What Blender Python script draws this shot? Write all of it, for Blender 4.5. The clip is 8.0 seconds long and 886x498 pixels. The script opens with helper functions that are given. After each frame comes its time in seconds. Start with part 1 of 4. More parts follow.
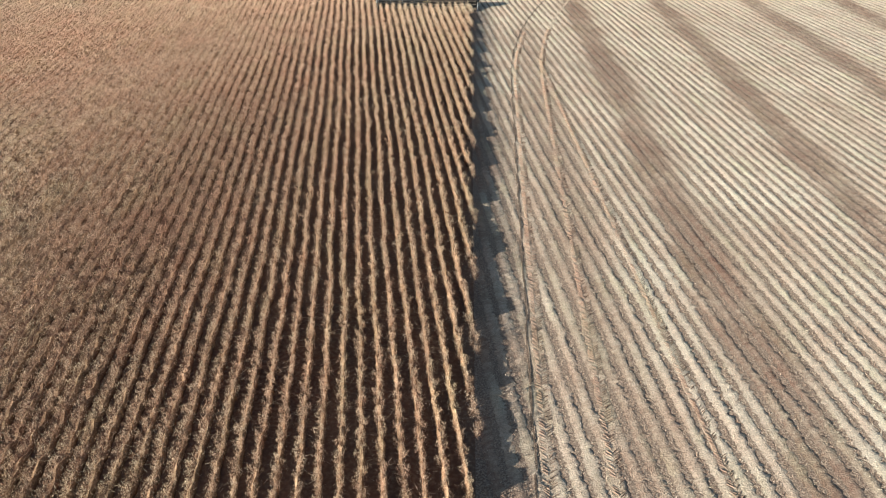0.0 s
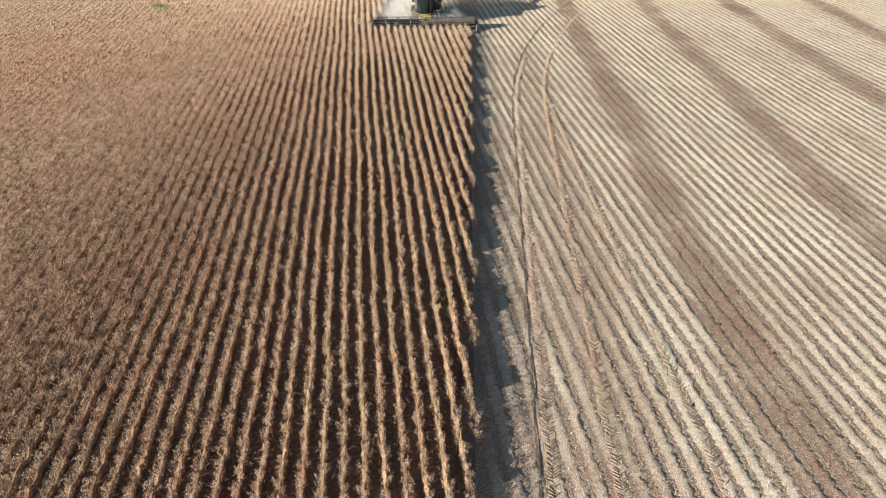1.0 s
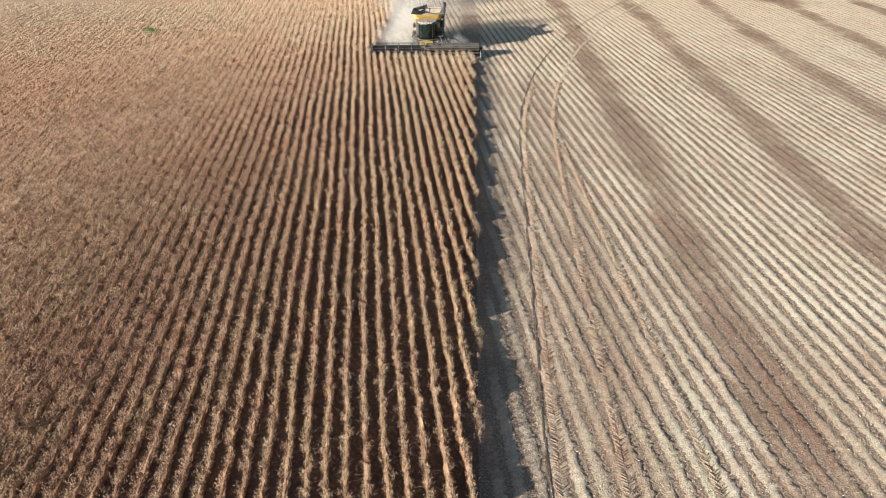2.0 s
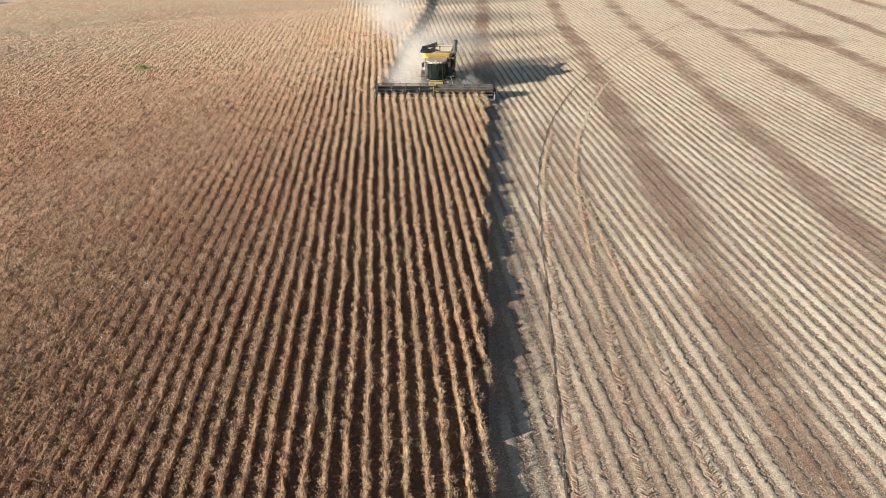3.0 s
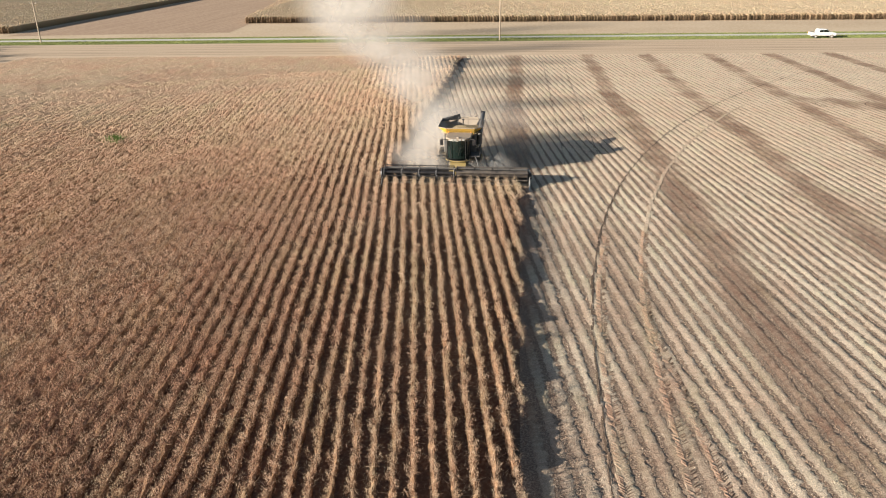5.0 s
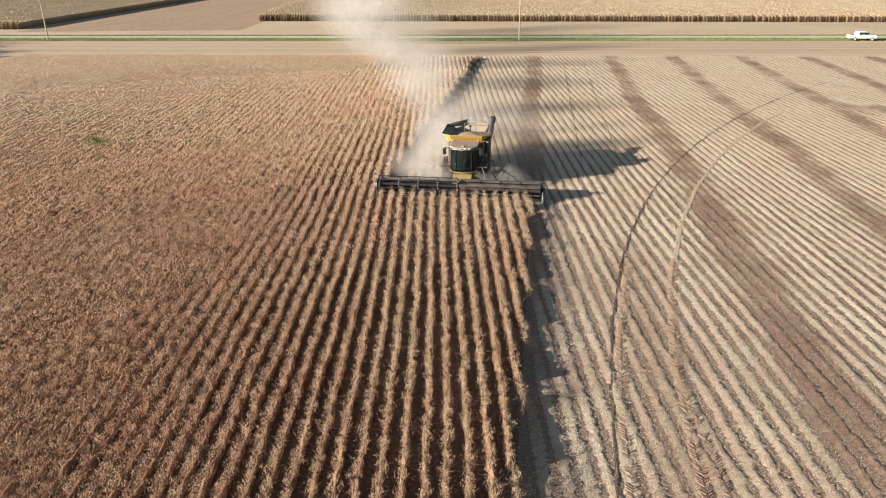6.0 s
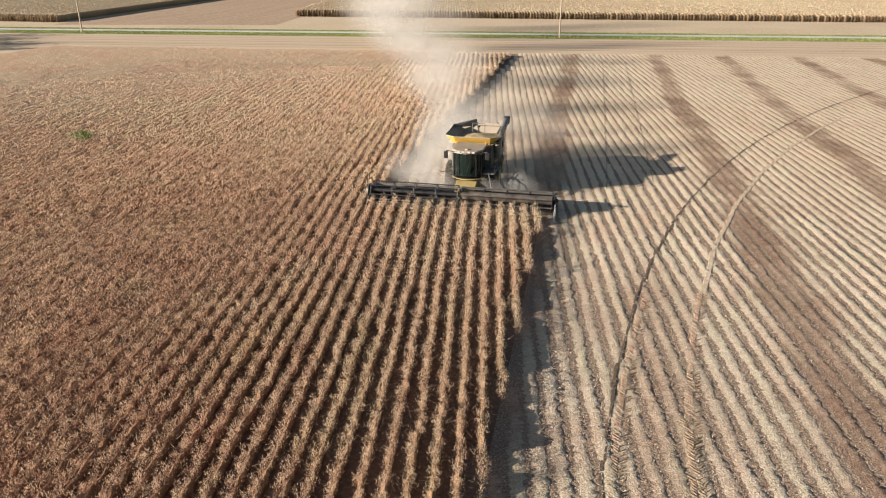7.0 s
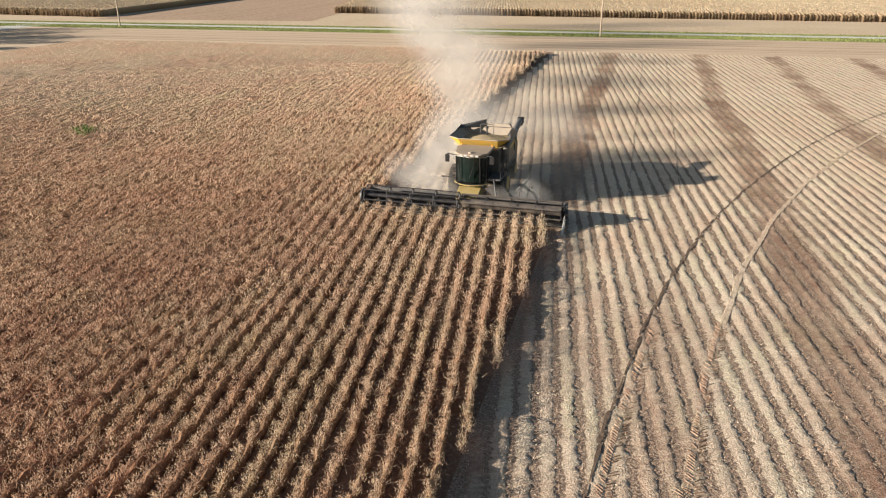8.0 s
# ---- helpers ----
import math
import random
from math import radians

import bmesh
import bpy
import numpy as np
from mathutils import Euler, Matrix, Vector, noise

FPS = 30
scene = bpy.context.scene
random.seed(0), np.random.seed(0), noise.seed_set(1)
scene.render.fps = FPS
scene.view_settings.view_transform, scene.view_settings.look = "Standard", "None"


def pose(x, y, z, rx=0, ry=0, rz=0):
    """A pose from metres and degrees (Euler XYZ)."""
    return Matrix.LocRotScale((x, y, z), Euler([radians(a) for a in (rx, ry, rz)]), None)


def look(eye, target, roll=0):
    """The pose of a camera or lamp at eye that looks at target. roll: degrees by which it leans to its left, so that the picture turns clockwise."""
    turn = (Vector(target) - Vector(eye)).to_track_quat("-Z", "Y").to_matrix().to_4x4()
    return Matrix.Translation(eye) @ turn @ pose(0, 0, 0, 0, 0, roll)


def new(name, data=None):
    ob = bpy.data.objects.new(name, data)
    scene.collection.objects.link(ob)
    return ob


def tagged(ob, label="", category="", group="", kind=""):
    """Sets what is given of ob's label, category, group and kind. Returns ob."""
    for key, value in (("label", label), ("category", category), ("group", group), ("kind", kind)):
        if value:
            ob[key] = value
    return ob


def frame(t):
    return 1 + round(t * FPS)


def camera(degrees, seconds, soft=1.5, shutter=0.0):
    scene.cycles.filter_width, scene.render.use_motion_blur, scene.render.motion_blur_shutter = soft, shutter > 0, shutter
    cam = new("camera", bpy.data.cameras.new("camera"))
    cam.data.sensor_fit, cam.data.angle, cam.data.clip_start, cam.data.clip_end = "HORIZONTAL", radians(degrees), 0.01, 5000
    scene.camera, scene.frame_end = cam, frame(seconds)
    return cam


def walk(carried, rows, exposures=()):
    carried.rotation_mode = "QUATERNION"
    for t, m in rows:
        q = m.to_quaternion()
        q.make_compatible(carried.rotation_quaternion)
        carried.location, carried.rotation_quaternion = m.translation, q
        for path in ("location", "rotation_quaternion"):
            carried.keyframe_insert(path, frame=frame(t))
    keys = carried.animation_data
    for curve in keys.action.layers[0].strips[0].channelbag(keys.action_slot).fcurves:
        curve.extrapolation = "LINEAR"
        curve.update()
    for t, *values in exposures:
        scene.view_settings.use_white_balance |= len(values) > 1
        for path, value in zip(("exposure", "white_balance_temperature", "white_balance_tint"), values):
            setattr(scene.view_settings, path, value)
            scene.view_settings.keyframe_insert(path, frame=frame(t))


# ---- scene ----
cam = camera(63.3, 8.0, soft=1.15)
# seconds, x, y, z, yaw, pitch, roll
ROWS = [
    (0.0, 0.00, -11.37, 21.40, 2.79, -31.45, 0.90),
    (0.5, 0.02, -9.02, 21.33, 2.75, -30.98, 0.88),
    (1.0, -0.07, -6.74, 21.17, 2.65, -30.37, 0.92),
    (2.5, -0.21, 2.14, 20.56, 3.26, -28.04, 0.79),
    (3.0, -0.24, 6.32, 20.16, 3.91, -26.74, 0.82),
    (3.5, -0.28, 10.58, 19.79, 4.63, -25.43, 0.82),
    (4.0, -0.41, 14.73, 19.33, 5.21, -24.00, 0.85),
    (4.5, -0.57, 18.86, 18.85, 5.72, -22.62, 0.77),
    (6.0, 0.14, 29.72, 17.30, 8.13, -22.31, 0.37),
    (6.5, 1.03, 33.05, 16.58, 9.40, -22.28, 0.15),
    (7.0, 2.39, 36.67, 15.81, 12.04, -22.26, 0.16),
    (7.5, 3.38, 39.22, 15.35, 14.15, -22.29, 0.09),
    (8.0, 4.26, 41.50, 14.91, 15.85, -22.28, 0.06),
]
walk(cam, [(t, pose(x, y, z, 0, 0, yaw) @ pose(0, 0, 0, 90 + pitch) @ pose(0, 0, 0, 0, 0, -roll)) for t, x, y, z, yaw, pitch, roll in ROWS],
     exposures=[(0.0, 1.34, 6080, 4), (3.0, 1.22, 6330, 7), (4.5, 1.1, 6520, 9), (8.0, 1.09, 6680, 10)])

# ---- light ----
SUN_FROM, SUN_HIGH = 241.0, 15.2        # compass angle of the sun from +y towards +x, and its height, in degrees
world = bpy.data.worlds.new("sky")
scene.world = world
world.use_nodes = True
wn = world.node_tree
wn.nodes.clear()
sky = wn.nodes.new("ShaderNodeTexSky")
sky.sky_type, sky.sun_disc = "NISHITA", False
sky.sun_elevation, sky.sun_rotation = radians(SUN_HIGH), radians(SUN_FROM)
sky.air_density, sky.dust_density = 1.0, 1.0
back = wn.nodes.new("ShaderNodeBackground")
back.inputs["Strength"].default_value = 0.047
out = wn.nodes.new("ShaderNodeOutputWorld")
wn.links.new(sky.outputs[0], back.inputs[0])
wn.links.new(back.outputs[0], out.inputs[0])
sun_data = bpy.data.lights.new("sun", "SUN")
sun_data.energy, sun_data.angle, sun_data.color = 5.6, radians(0.6), (1.0, 0.925, 0.83)
sun = new("sun", sun_data)
a, e = radians(SUN_FROM), radians(SUN_HIGH)
sun.matrix_world = look(Vector((math.sin(a) * math.cos(e), math.cos(a) * math.cos(e), math.sin(e))) * 300, (0, 0, 0))


# ---- materials ----
def nodes(name):
    m = bpy.data.materials.new(name)
    m.use_nodes = True
    return m, m.node_tree.nodes, m.node_tree.links, m.node_tree.nodes["Principled BSDF"]


def ramp(n, stops):
    r = n.new("ShaderNodeValToRGB")
    while len(r.color_ramp.elements) < len(stops):
        r.color_ramp.elements.new(0.5)
    for el, (at, c) in zip(r.color_ramp.elements, stops):
        el.position, el.color = at, (*c, 1)
    return r


def noise_at(n, l, scale, detail=4, stretch=(1, 1, 1), turn=0.0, where="world", rough=0.55):
    g = n.new("ShaderNodeNewGeometry") if where == "world" else n.new("ShaderNodeTexCoord")
    mp = n.new("ShaderNodeMapping")
    mp.inputs["Scale"].default_value = stretch
    mp.inputs["Rotation"].default_value = (0, 0, radians(turn))
    l.new(g.outputs["Position" if where == "world" else "Object"], mp.inputs[0])
    t = n.new("ShaderNodeTexNoise")
    t.inputs["Scale"].default_value, t.inputs["Detail"].default_value, t.inputs["Roughness"].default_value = scale, detail, rough
    l.new(mp.outputs[0], t.inputs["Vector"])
    return t


def mix(n, l, fac, a, b, kind="MIX"):
    m = n.new("ShaderNodeMix")
    m.data_type, m.blend_type = "RGBA", kind
    for s, v in ((m.inputs[0], fac), (m.inputs[6], a), (m.inputs[7], b)):
        if isinstance(v, (int, float)):
            s.default_value = v
        elif isinstance(v, tuple):
            s.default_value = (*v, 1)
        else:
            l.new(v, s)
    return m.outputs[2]


def plant(name, stops, patch_a, patch_b, patch_scale=0.08, thin=0.25, grain=(9.0, 0.72, 1.15), bump=0.0, riper=None):
    """Dry leaves and stems: colour by the tint of each blade, with patches of another shade over the field."""
    m, n, l, b = nodes(name)
    at = n.new("ShaderNodeAttribute")
    at.attribute_name = "tint"
    r = ramp(n, stops)
    l.new(at.outputs["Fac"], r.inputs[0])
    p = noise_at(n, l, patch_scale, 5)
    pr = ramp(n, [(0.35, patch_a), (0.65, patch_b)])
    l.new(p.outputs["Fac"], pr.inputs[0])
    fine = noise_at(n, l, grain[0], 4)
    fr = ramp(n, [(0.3, (grain[1],) * 3), (0.7, (grain[2],) * 3)])
    l.new(fine.outputs["Fac"], fr.inputs[0])
    spot = noise_at(n, l, 0.7, 3, (1, 0.35, 1), 8.3)
    sr = ramp(n, [(0.3, (1.0, 0.93, 0.91)), (0.5, (1.0, 1.0, 1.0)), (0.72, (0.97, 1.02, 0.95))])
    l.new(spot.outputs["Fac"], sr.inputs[0])
    c = mix(n, l, 1.0, mix(n, l, 1.0, r.outputs[0], pr.outputs[0], "MULTIPLY"), fr.outputs[0], "MULTIPLY")
    c = mix(n, l, 1.0, c, sr.outputs[0], "MULTIPLY")
    if riper:                                            # a part of the field where the plants are of another ripeness
        split = n.new("ShaderNodeSeparateXYZ")
        l.new(n.new("ShaderNodeNewGeometry").outputs["Position"], split.inputs[0])
        fac = []
        for axis, off, full in riper[1:]:
            span = n.new("ShaderNodeMapRange")
            span.inputs["From Min"].default_value, span.inputs["From Max"].default_value = off, full
            l.new(split.outputs[axis], span.inputs["Value"])
            fac.append(span)
        share = fac[0]
        for span in fac[1:]:
            both = n.new("ShaderNodeMath")
            both.operation = "MULTIPLY"
            l.new(share.outputs[0], both.inputs[0])
            l.new(span.outputs[0], both.inputs[1])
            share = both
        c = mix(n, l, share.outputs[0], c, mix(n, l, 1.0, c, riper[0], "MULTIPLY"))
    l.new(c, b.inputs["Base Color"])
    b.inputs["Roughness"].default_value = 0.8
    b.inputs["Specular IOR Level"].default_value = 0.15
    if bump:
        bp = n.new("ShaderNodeBump")
        bp.inputs["Strength"].default_value, bp.inputs["Distance"].default_value = bump, 0.08
        l.new(fine.outputs["Fac"], bp.inputs["Height"])
        l.new(bp.outputs[0], b.inputs["Normal"])
    if thin:
        tr = n.new("ShaderNodeBsdfTranslucent")
        l.new(c, tr.inputs[0])
        ms = n.new("ShaderNodeMixShader")
        ms.inputs[0].default_value = thin
        l.new(b.outputs[0], ms.inputs[1])
        l.new(tr.outputs[0], ms.inputs[2])
        l.new(ms.outputs[0], n["Material Output"].inputs[0])
    return m


def earth(name, a, b, c, broad=0.12, fine=6.0, bump=0.5, stretch=(1, 1, 1), turn=0.0):
    """Soil, gravel, litter: two scales of noise and a fine relief."""
    m, n, l, bs = nodes(name)
    t1 = noise_at(n, l, broad, 6, stretch, turn)
    t2 = noise_at(n, l, fine, 6)
    r1 = ramp(n, [(0.32, a), (0.68, b)])
    l.new(t1.outputs["Fac"], r1.inputs[0])
    r2 = ramp(n, [(0.45, (0, 0, 0)), (0.7, (1, 1, 1))])
    l.new(t2.outputs["Fac"], r2.inputs[0])
    l.new(mix(n, l, r2.outputs[0], r1.outputs[0], c), bs.inputs["Base Color"])
    bs.inputs["Roughness"].default_value, bs.inputs["Specular IOR Level"].default_value = 0.92, 0.1
    bp = n.new("ShaderNodeBump")
    bp.inputs["Strength"].default_value, bp.inputs["Distance"].default_value = bump, 0.06
    l.new(t2.outputs["Fac"], bp.inputs["Height"])
    l.new(bp.outputs[0], bs.inputs["Normal"])
    return m


def paint(name, colour, rough=0.4, metal=0.0, dust=0.35, dust_colour=(0.42, 0.34, 0.24)):
    """Painted or bare metal, plastic and rubber, with field dust lying on it."""
    m, n, l, b = nodes(name)
    t = noise_at(n, l, 1.6, 6, where="object")
    t2 = noise_at(n, l, 14.0, 4, where="object")
    r = ramp(n, [(0.4, (0, 0, 0)), (0.75, (dust, dust, dust))])
    l.new(t.outputs["Fac"], r.inputs[0])
    l.new(mix(n, l, r.outputs[0], colour, dust_colour), b.inputs["Base Color"])
    rr = ramp(n, [(0.3, (rough * 0.8,) * 3), (0.7, (min(1, rough * 1.3),) * 3)])
    l.new(t2.outputs["Fac"], rr.inputs[0])
    l.new(rr.outputs[0], b.inputs["Roughness"])
    b.inputs["Metallic"].default_value = metal
    return m


INNER = (0, -5, -20), (1, 95, 65), (1, 28, 52)       # axis, where it begins, where it is full: in from the cut edge
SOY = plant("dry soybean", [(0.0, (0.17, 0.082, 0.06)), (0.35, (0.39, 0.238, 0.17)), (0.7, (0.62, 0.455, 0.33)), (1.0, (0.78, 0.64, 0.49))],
            (0.98, 0.895, 0.845), (1.0, 1.0, 0.95), 0.06, thin=0.55, riper=((1.03, 0.955, 0.95), *INNER))
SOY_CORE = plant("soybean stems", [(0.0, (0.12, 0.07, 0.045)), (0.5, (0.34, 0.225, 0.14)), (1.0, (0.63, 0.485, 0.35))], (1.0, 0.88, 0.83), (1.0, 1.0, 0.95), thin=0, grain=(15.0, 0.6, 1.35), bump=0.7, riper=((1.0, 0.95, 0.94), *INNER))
STRAW = plant("straw and chaff", [(0.0, (0.28, 0.18, 0.13)), (0.45, (0.53, 0.413, 0.312)), (1.0, (0.78, 0.668, 0.528))], (0.95, 0.9, 0.86), (1.0, 1.0, 0.98), 0.15, thin=0.1,
              grain=(18.0, 0.66, 1.27), bump=0.75, riper=((1.04, 0.985, 0.93), (1, 65, 100)))
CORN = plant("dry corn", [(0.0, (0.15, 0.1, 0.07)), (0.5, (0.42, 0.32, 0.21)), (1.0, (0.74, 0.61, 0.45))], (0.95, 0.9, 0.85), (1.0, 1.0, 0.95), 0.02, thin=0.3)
GREEN = plant("green weed", [(0.0, (0.05, 0.1, 0.02)), (1.0, (0.16, 0.28, 0.06))], (0.9, 0.9, 0.9), (1, 1, 1), 1.0)
GRASS = plant("verge grass", [(0.0, (0.15, 0.18, 0.06)), (1.0, (0.36, 0.38, 0.15))], (0.9, 0.9, 0.8), (1.1, 1.1, 1.0), 0.1)
SOIL = earth("field soil", (0.14, 0.084, 0.058), (0.21, 0.13, 0.09), (0.26, 0.175, 0.12))
LITTER = earth("soil with chaff", (0.19, 0.13, 0.095), (0.26, 0.185, 0.135), (0.52, 0.4, 0.3), 0.3, 12.0, 0.8)
HEADLAND = earth("headland soil with residue", (0.56, 0.43, 0.305), (0.47, 0.35, 0.245), (0.62, 0.49, 0.36), 0.7, 3.0, 0.4, (0.02, 1, 1))
FAR_TAN = earth("distant stubble", (0.45, 0.335, 0.225), (0.55, 0.43, 0.3), (0.6, 0.49, 0.35), 0.05, 1.2, 0.3)
FAR_BROWN = earth("brown drilled stubble", (0.3, 0.2, 0.14), (0.42, 0.3, 0.21), (0.48, 0.36, 0.25), 0.9, 1.0, 0.3, (1, 0.03, 1), -10)
VERGE = earth("verge soil and grass", (0.16, 0.2, 0.06), (0.26, 0.29, 0.11), (0.33, 0.31, 0.15), 0.2, 2.0, 0.4)
GRAVEL = earth("pale gravel", (0.52, 0.51, 0.46), (0.62, 0.6, 0.54), (0.45, 0.43, 0.38), 0.1, 5.0, 0.3)
RUT = earth("pressed soil in a wheel rut", (0.08, 0.056, 0.044), (0.13, 0.092, 0.068), (0.2, 0.145, 0.1), 1.5, 9.0)
RUT_PALE = earth("pressed pale soil", (0.24, 0.17, 0.12), (0.36, 0.27, 0.18), (0.42, 0.32, 0.22), 0.15, 4.0, 0.4, (0.1, 1, 1))
YELLOW = paint("yellow paint", (0.66, 0.4, 0.045), 0.5, dust=0.45)
# Dusty yellow, with the shade below the cab darkening its base colour too.
DUSTY_SHADED_YELLOW = paint("dust-covered yellow paint darkened for shade", (0.3, 0.22, 0.07), 0.75, dust=0.4)
DUSTY_BLACK = paint("black steel under brown dust", (0.045, 0.038, 0.036), 0.7, dust=0.25)
TAN = paint("tan dusty steel", (0.32, 0.26, 0.2), 0.7, dust=0.6)
WHITE = paint("off-white panel paint", (0.27, 0.215, 0.16), 0.7, dust=0.9, dust_colour=(0.36, 0.27, 0.19))
BLACK = paint("black steel", (0.014, 0.014, 0.017), 0.4, dust=0.05)
GREY = paint("grey steel", (0.1, 0.1, 0.1), 0.5, 0.2, dust=0.25)
PALE = paint("pale galvanised steel", (0.55, 0.55, 0.52), 0.4, 0.3, dust=0.3)
RUBBER = paint("black rubber", (0.03, 0.03, 0.03), 0.8, dust=0.6)
CANVAS = paint("dusty black draper belt", (0.025, 0.024, 0.023), 0.75, dust=0.2)
CAR_WHITE = paint("white car paint", (0.8, 0.8, 0.8), 0.25, dust=0.08)
WOOD = paint("weathered pole wood", (0.4, 0.32, 0.24), 0.85, dust=0.4)
AMBER = paint("amber lamp plastic", (0.8, 0.3, 0.02), 0.3, dust=0.1)
BEANS = earth("harvested beans", (0.36, 0.28, 0.17), (0.42, 0.33, 0.2), (0.3, 0.22, 0.12), 1.0, 30.0)
gm, gn, gl, gb = nodes("dark cab glass")
gb.inputs["Base Color"].default_value = (0.01, 0.017, 0.015, 1)
gb.inputs["Roughness"].default_value = 0.15
gb.inputs["Coat Weight"].default_value = 0.15
GLASS = gm
dm, dn, dl, db = nodes("pale field dust")
dt = dn.new("ShaderNodeBsdfTranslucent")
dd = dn.new("ShaderNodeBsdfDiffuse")
for half in (dt, dd):
    half.inputs[0].default_value = (0.47, 0.45, 0.425, 1)
dx = dn.new("ShaderNodeMixShader")
dx.inputs[0].default_value = 0.5
dl.new(dd.outputs[0], dx.inputs[1])
dl.new(dt.outputs[0], dx.inputs[2])
thick = dn.new("ShaderNodeAttribute")
thick.attribute_name = "tint"
billow = noise_at(dn, dl, 0.22, 5, (1, 0.5, 1), 20.0, rough=0.6)
br = ramp(dn, [(0.28, (0.55,) * 3), (0.62, (1.0,) * 3)])
dl.new(billow.outputs["Fac"], br.inputs[0])
dens = dn.new("ShaderNodeMath")
dens.operation = "MULTIPLY"
dl.new(thick.outputs["Fac"], dens.inputs[0])
dl.new(br.outputs[0], dens.inputs[1])
dc = dn.new("ShaderNodeBsdfTransparent")
dh = dn.new("ShaderNodeMixShader")
dl.new(dens.outputs[0], dh.inputs[0])
dl.new(dc.outputs[0], dh.inputs[1])
dl.new(dx.outputs[0], dh.inputs[2])
dl.new(dh.outputs[0], dn["Material Output"].inputs[0])
DUST = dm


# ---- mesh helpers ----
def sheet_mesh(name, v, f, material, tint=None, smooth=False):
    """One object from arrays of vertices and of faces that all have the same number of corners."""
    me = bpy.data.meshes.new(name)
    v, f = np.asarray(v, np.float32), np.asarray(f, np.int32)
    me.vertices.add(len(v))
    me.vertices.foreach_set("co", v.ravel())
    k = f.shape[1]
    me.loops.add(f.size)
    me.loops.foreach_set("vertex_index", f.ravel())
    me.polygons.add(len(f))
    me.polygons.foreach_set("loop_start", np.arange(0, f.size, k, dtype=np.int32))
    me.update(calc_edges=True)
    if smooth:
        me.shade_smooth()
    else:
        me.shade_flat()
    if tint is not None:
        at = me.attributes.new("tint", "FLOAT", "POINT")
        at.data.foreach_set("value", np.asarray(tint, np.float32))
    me.materials.append(material)
    return new(name, me)


def part(name, bm, material, parent=None, label="", smooth=False):
    me = bpy.data.meshes.new(name)
    bmesh.ops.recalc_face_normals(bm, faces=bm.faces)
    bm.to_mesh(me)
    bm.free()
    me.materials.append(material)
    if smooth:
        for p in me.polygons:
            p.use_smooth = True
    ob = new(name, me)
    if parent:
        ob.parent = parent
    return tagged(ob, label)


def box(bm, c, s, turn=(0, 0, 0), bevel=0.02):
    r = bmesh.ops.create_cube(bm, size=1.0, matrix=pose(*c, *turn) @ Matrix.Diagonal((*s, 1)))
    if bevel:
        ed = list({e for v in r["verts"] for e in v.link_edges})
        bmesh.ops.bevel(bm, geom=ed, offset=min(bevel, min(s) * 0.4), segments=1, affect="EDGES")
    return bm


def rod(bm, a, b, r, r2=None, seg=10):
    a, b = Vector(a), Vector(b)
    m = Matrix.Translation((a + b) / 2) @ (b - a).to_track_quat("Z", "Y").to_matrix().to_4x4()
    bmesh.ops.create_cone(bm, cap_ends=True, segments=seg, radius1=r, radius2=r if r2 is None else r2, depth=(b - a).length, matrix=m)
    return bm


def slab(bm, pts, depth, bevel=0.0):
    """A plate: a polygon of points in space, given a thickness along a vector."""
    d = Vector(depth)
    lo = [bm.verts.new(p) for p in pts]
    hi = [bm.verts.new(Vector(p) + d) for p in pts]
    fs = [bm.faces.new(lo[::-1]), bm.faces.new(hi)]
    n = len(pts)
    for i in range(n):
        fs.append(bm.faces.new((lo[i], lo[(i + 1) % n], hi[(i + 1) % n], hi[i])))
    if bevel:
        ed = list({e for f in fs for e in f.edges})
        bmesh.ops.bevel(bm, geom=ed, offset=bevel, segments=1, affect="EDGES")
    return bm


def B():
    return bmesh.new()


def empty(name, m, **tags):
    ob = new(name)
    ob.matrix_world = m
    return tagged(ob, **tags)


# ---- plan of the fields ----
rng = np.random.default_rng(7)
PITCH = 0.762                       # row spacing
LEAN_ROWS = radians(-8.3)           # rows run a little askew of the harvester's way
ALONG = np.array([math.sin(LEAN_ROWS), math.cos(LEAN_ROWS)])
ACROSS = np.array([ALONG[1], -ALONG[0]])
FIELD_END = 165.0                   # where the rows end, at x = 0
SKEW = 0.084                        # headland, road and far fields lie askew to the harvester's way
HEADER_Y, HEADER_L = 81.3, -12.25   # cutter bar and the far side of the swath
HARVESTER = (-5.95, 86.0)


def edge_x(y):
    return 0.35 - 0.0095 * y


def wave(x, y, s, seed=0.0):
    """Cheap smooth variation between about -1 and 1."""
    return (np.sin(x * 1.7 * s + 1.3 * np.sin(y * 1.1 * s + seed) + seed) + np.sin(y * 2.3 * s - 0.9 * np.sin(x * 1.9 * s + 2 * seed) + 1.7 * seed)
            + np.sin((x + y) * 0.83 * s + 3.1 * seed)) / 3


def standing(x, y):
    """Where the crop still stands."""
    left = np.where(y > 120, -96 + 0.05 * (y - 120), -104)
    ahead = (x < edge_x(y)) & (y < HEADER_Y)
    beside = x < HEADER_L + 0.004 * (y - 80)
    end = FIELD_END - 3 + SKEW * x + 1.2 * wave(x, y, 0.2)
    return (ahead | beside) & (x > left) & (y < end) & (y > -14)


def stubble(x, y):
    swath = (x > HEADER_L + 0.25) & (y > HEADER_Y + 1.0)
    return ((x > edge_x(y) - 0.2) | swath) & (x < 112) & (y < FIELD_END + 1.5 + SKEW * x) & (y > -14)


def far_off(x, y):
    """Distance from the flight line, which goes along y at a height of some 18 m."""
    return np.sqrt((x - 1) ** 2 + np.maximum(0, y - 42) ** 2 + 18.0 ** 2)


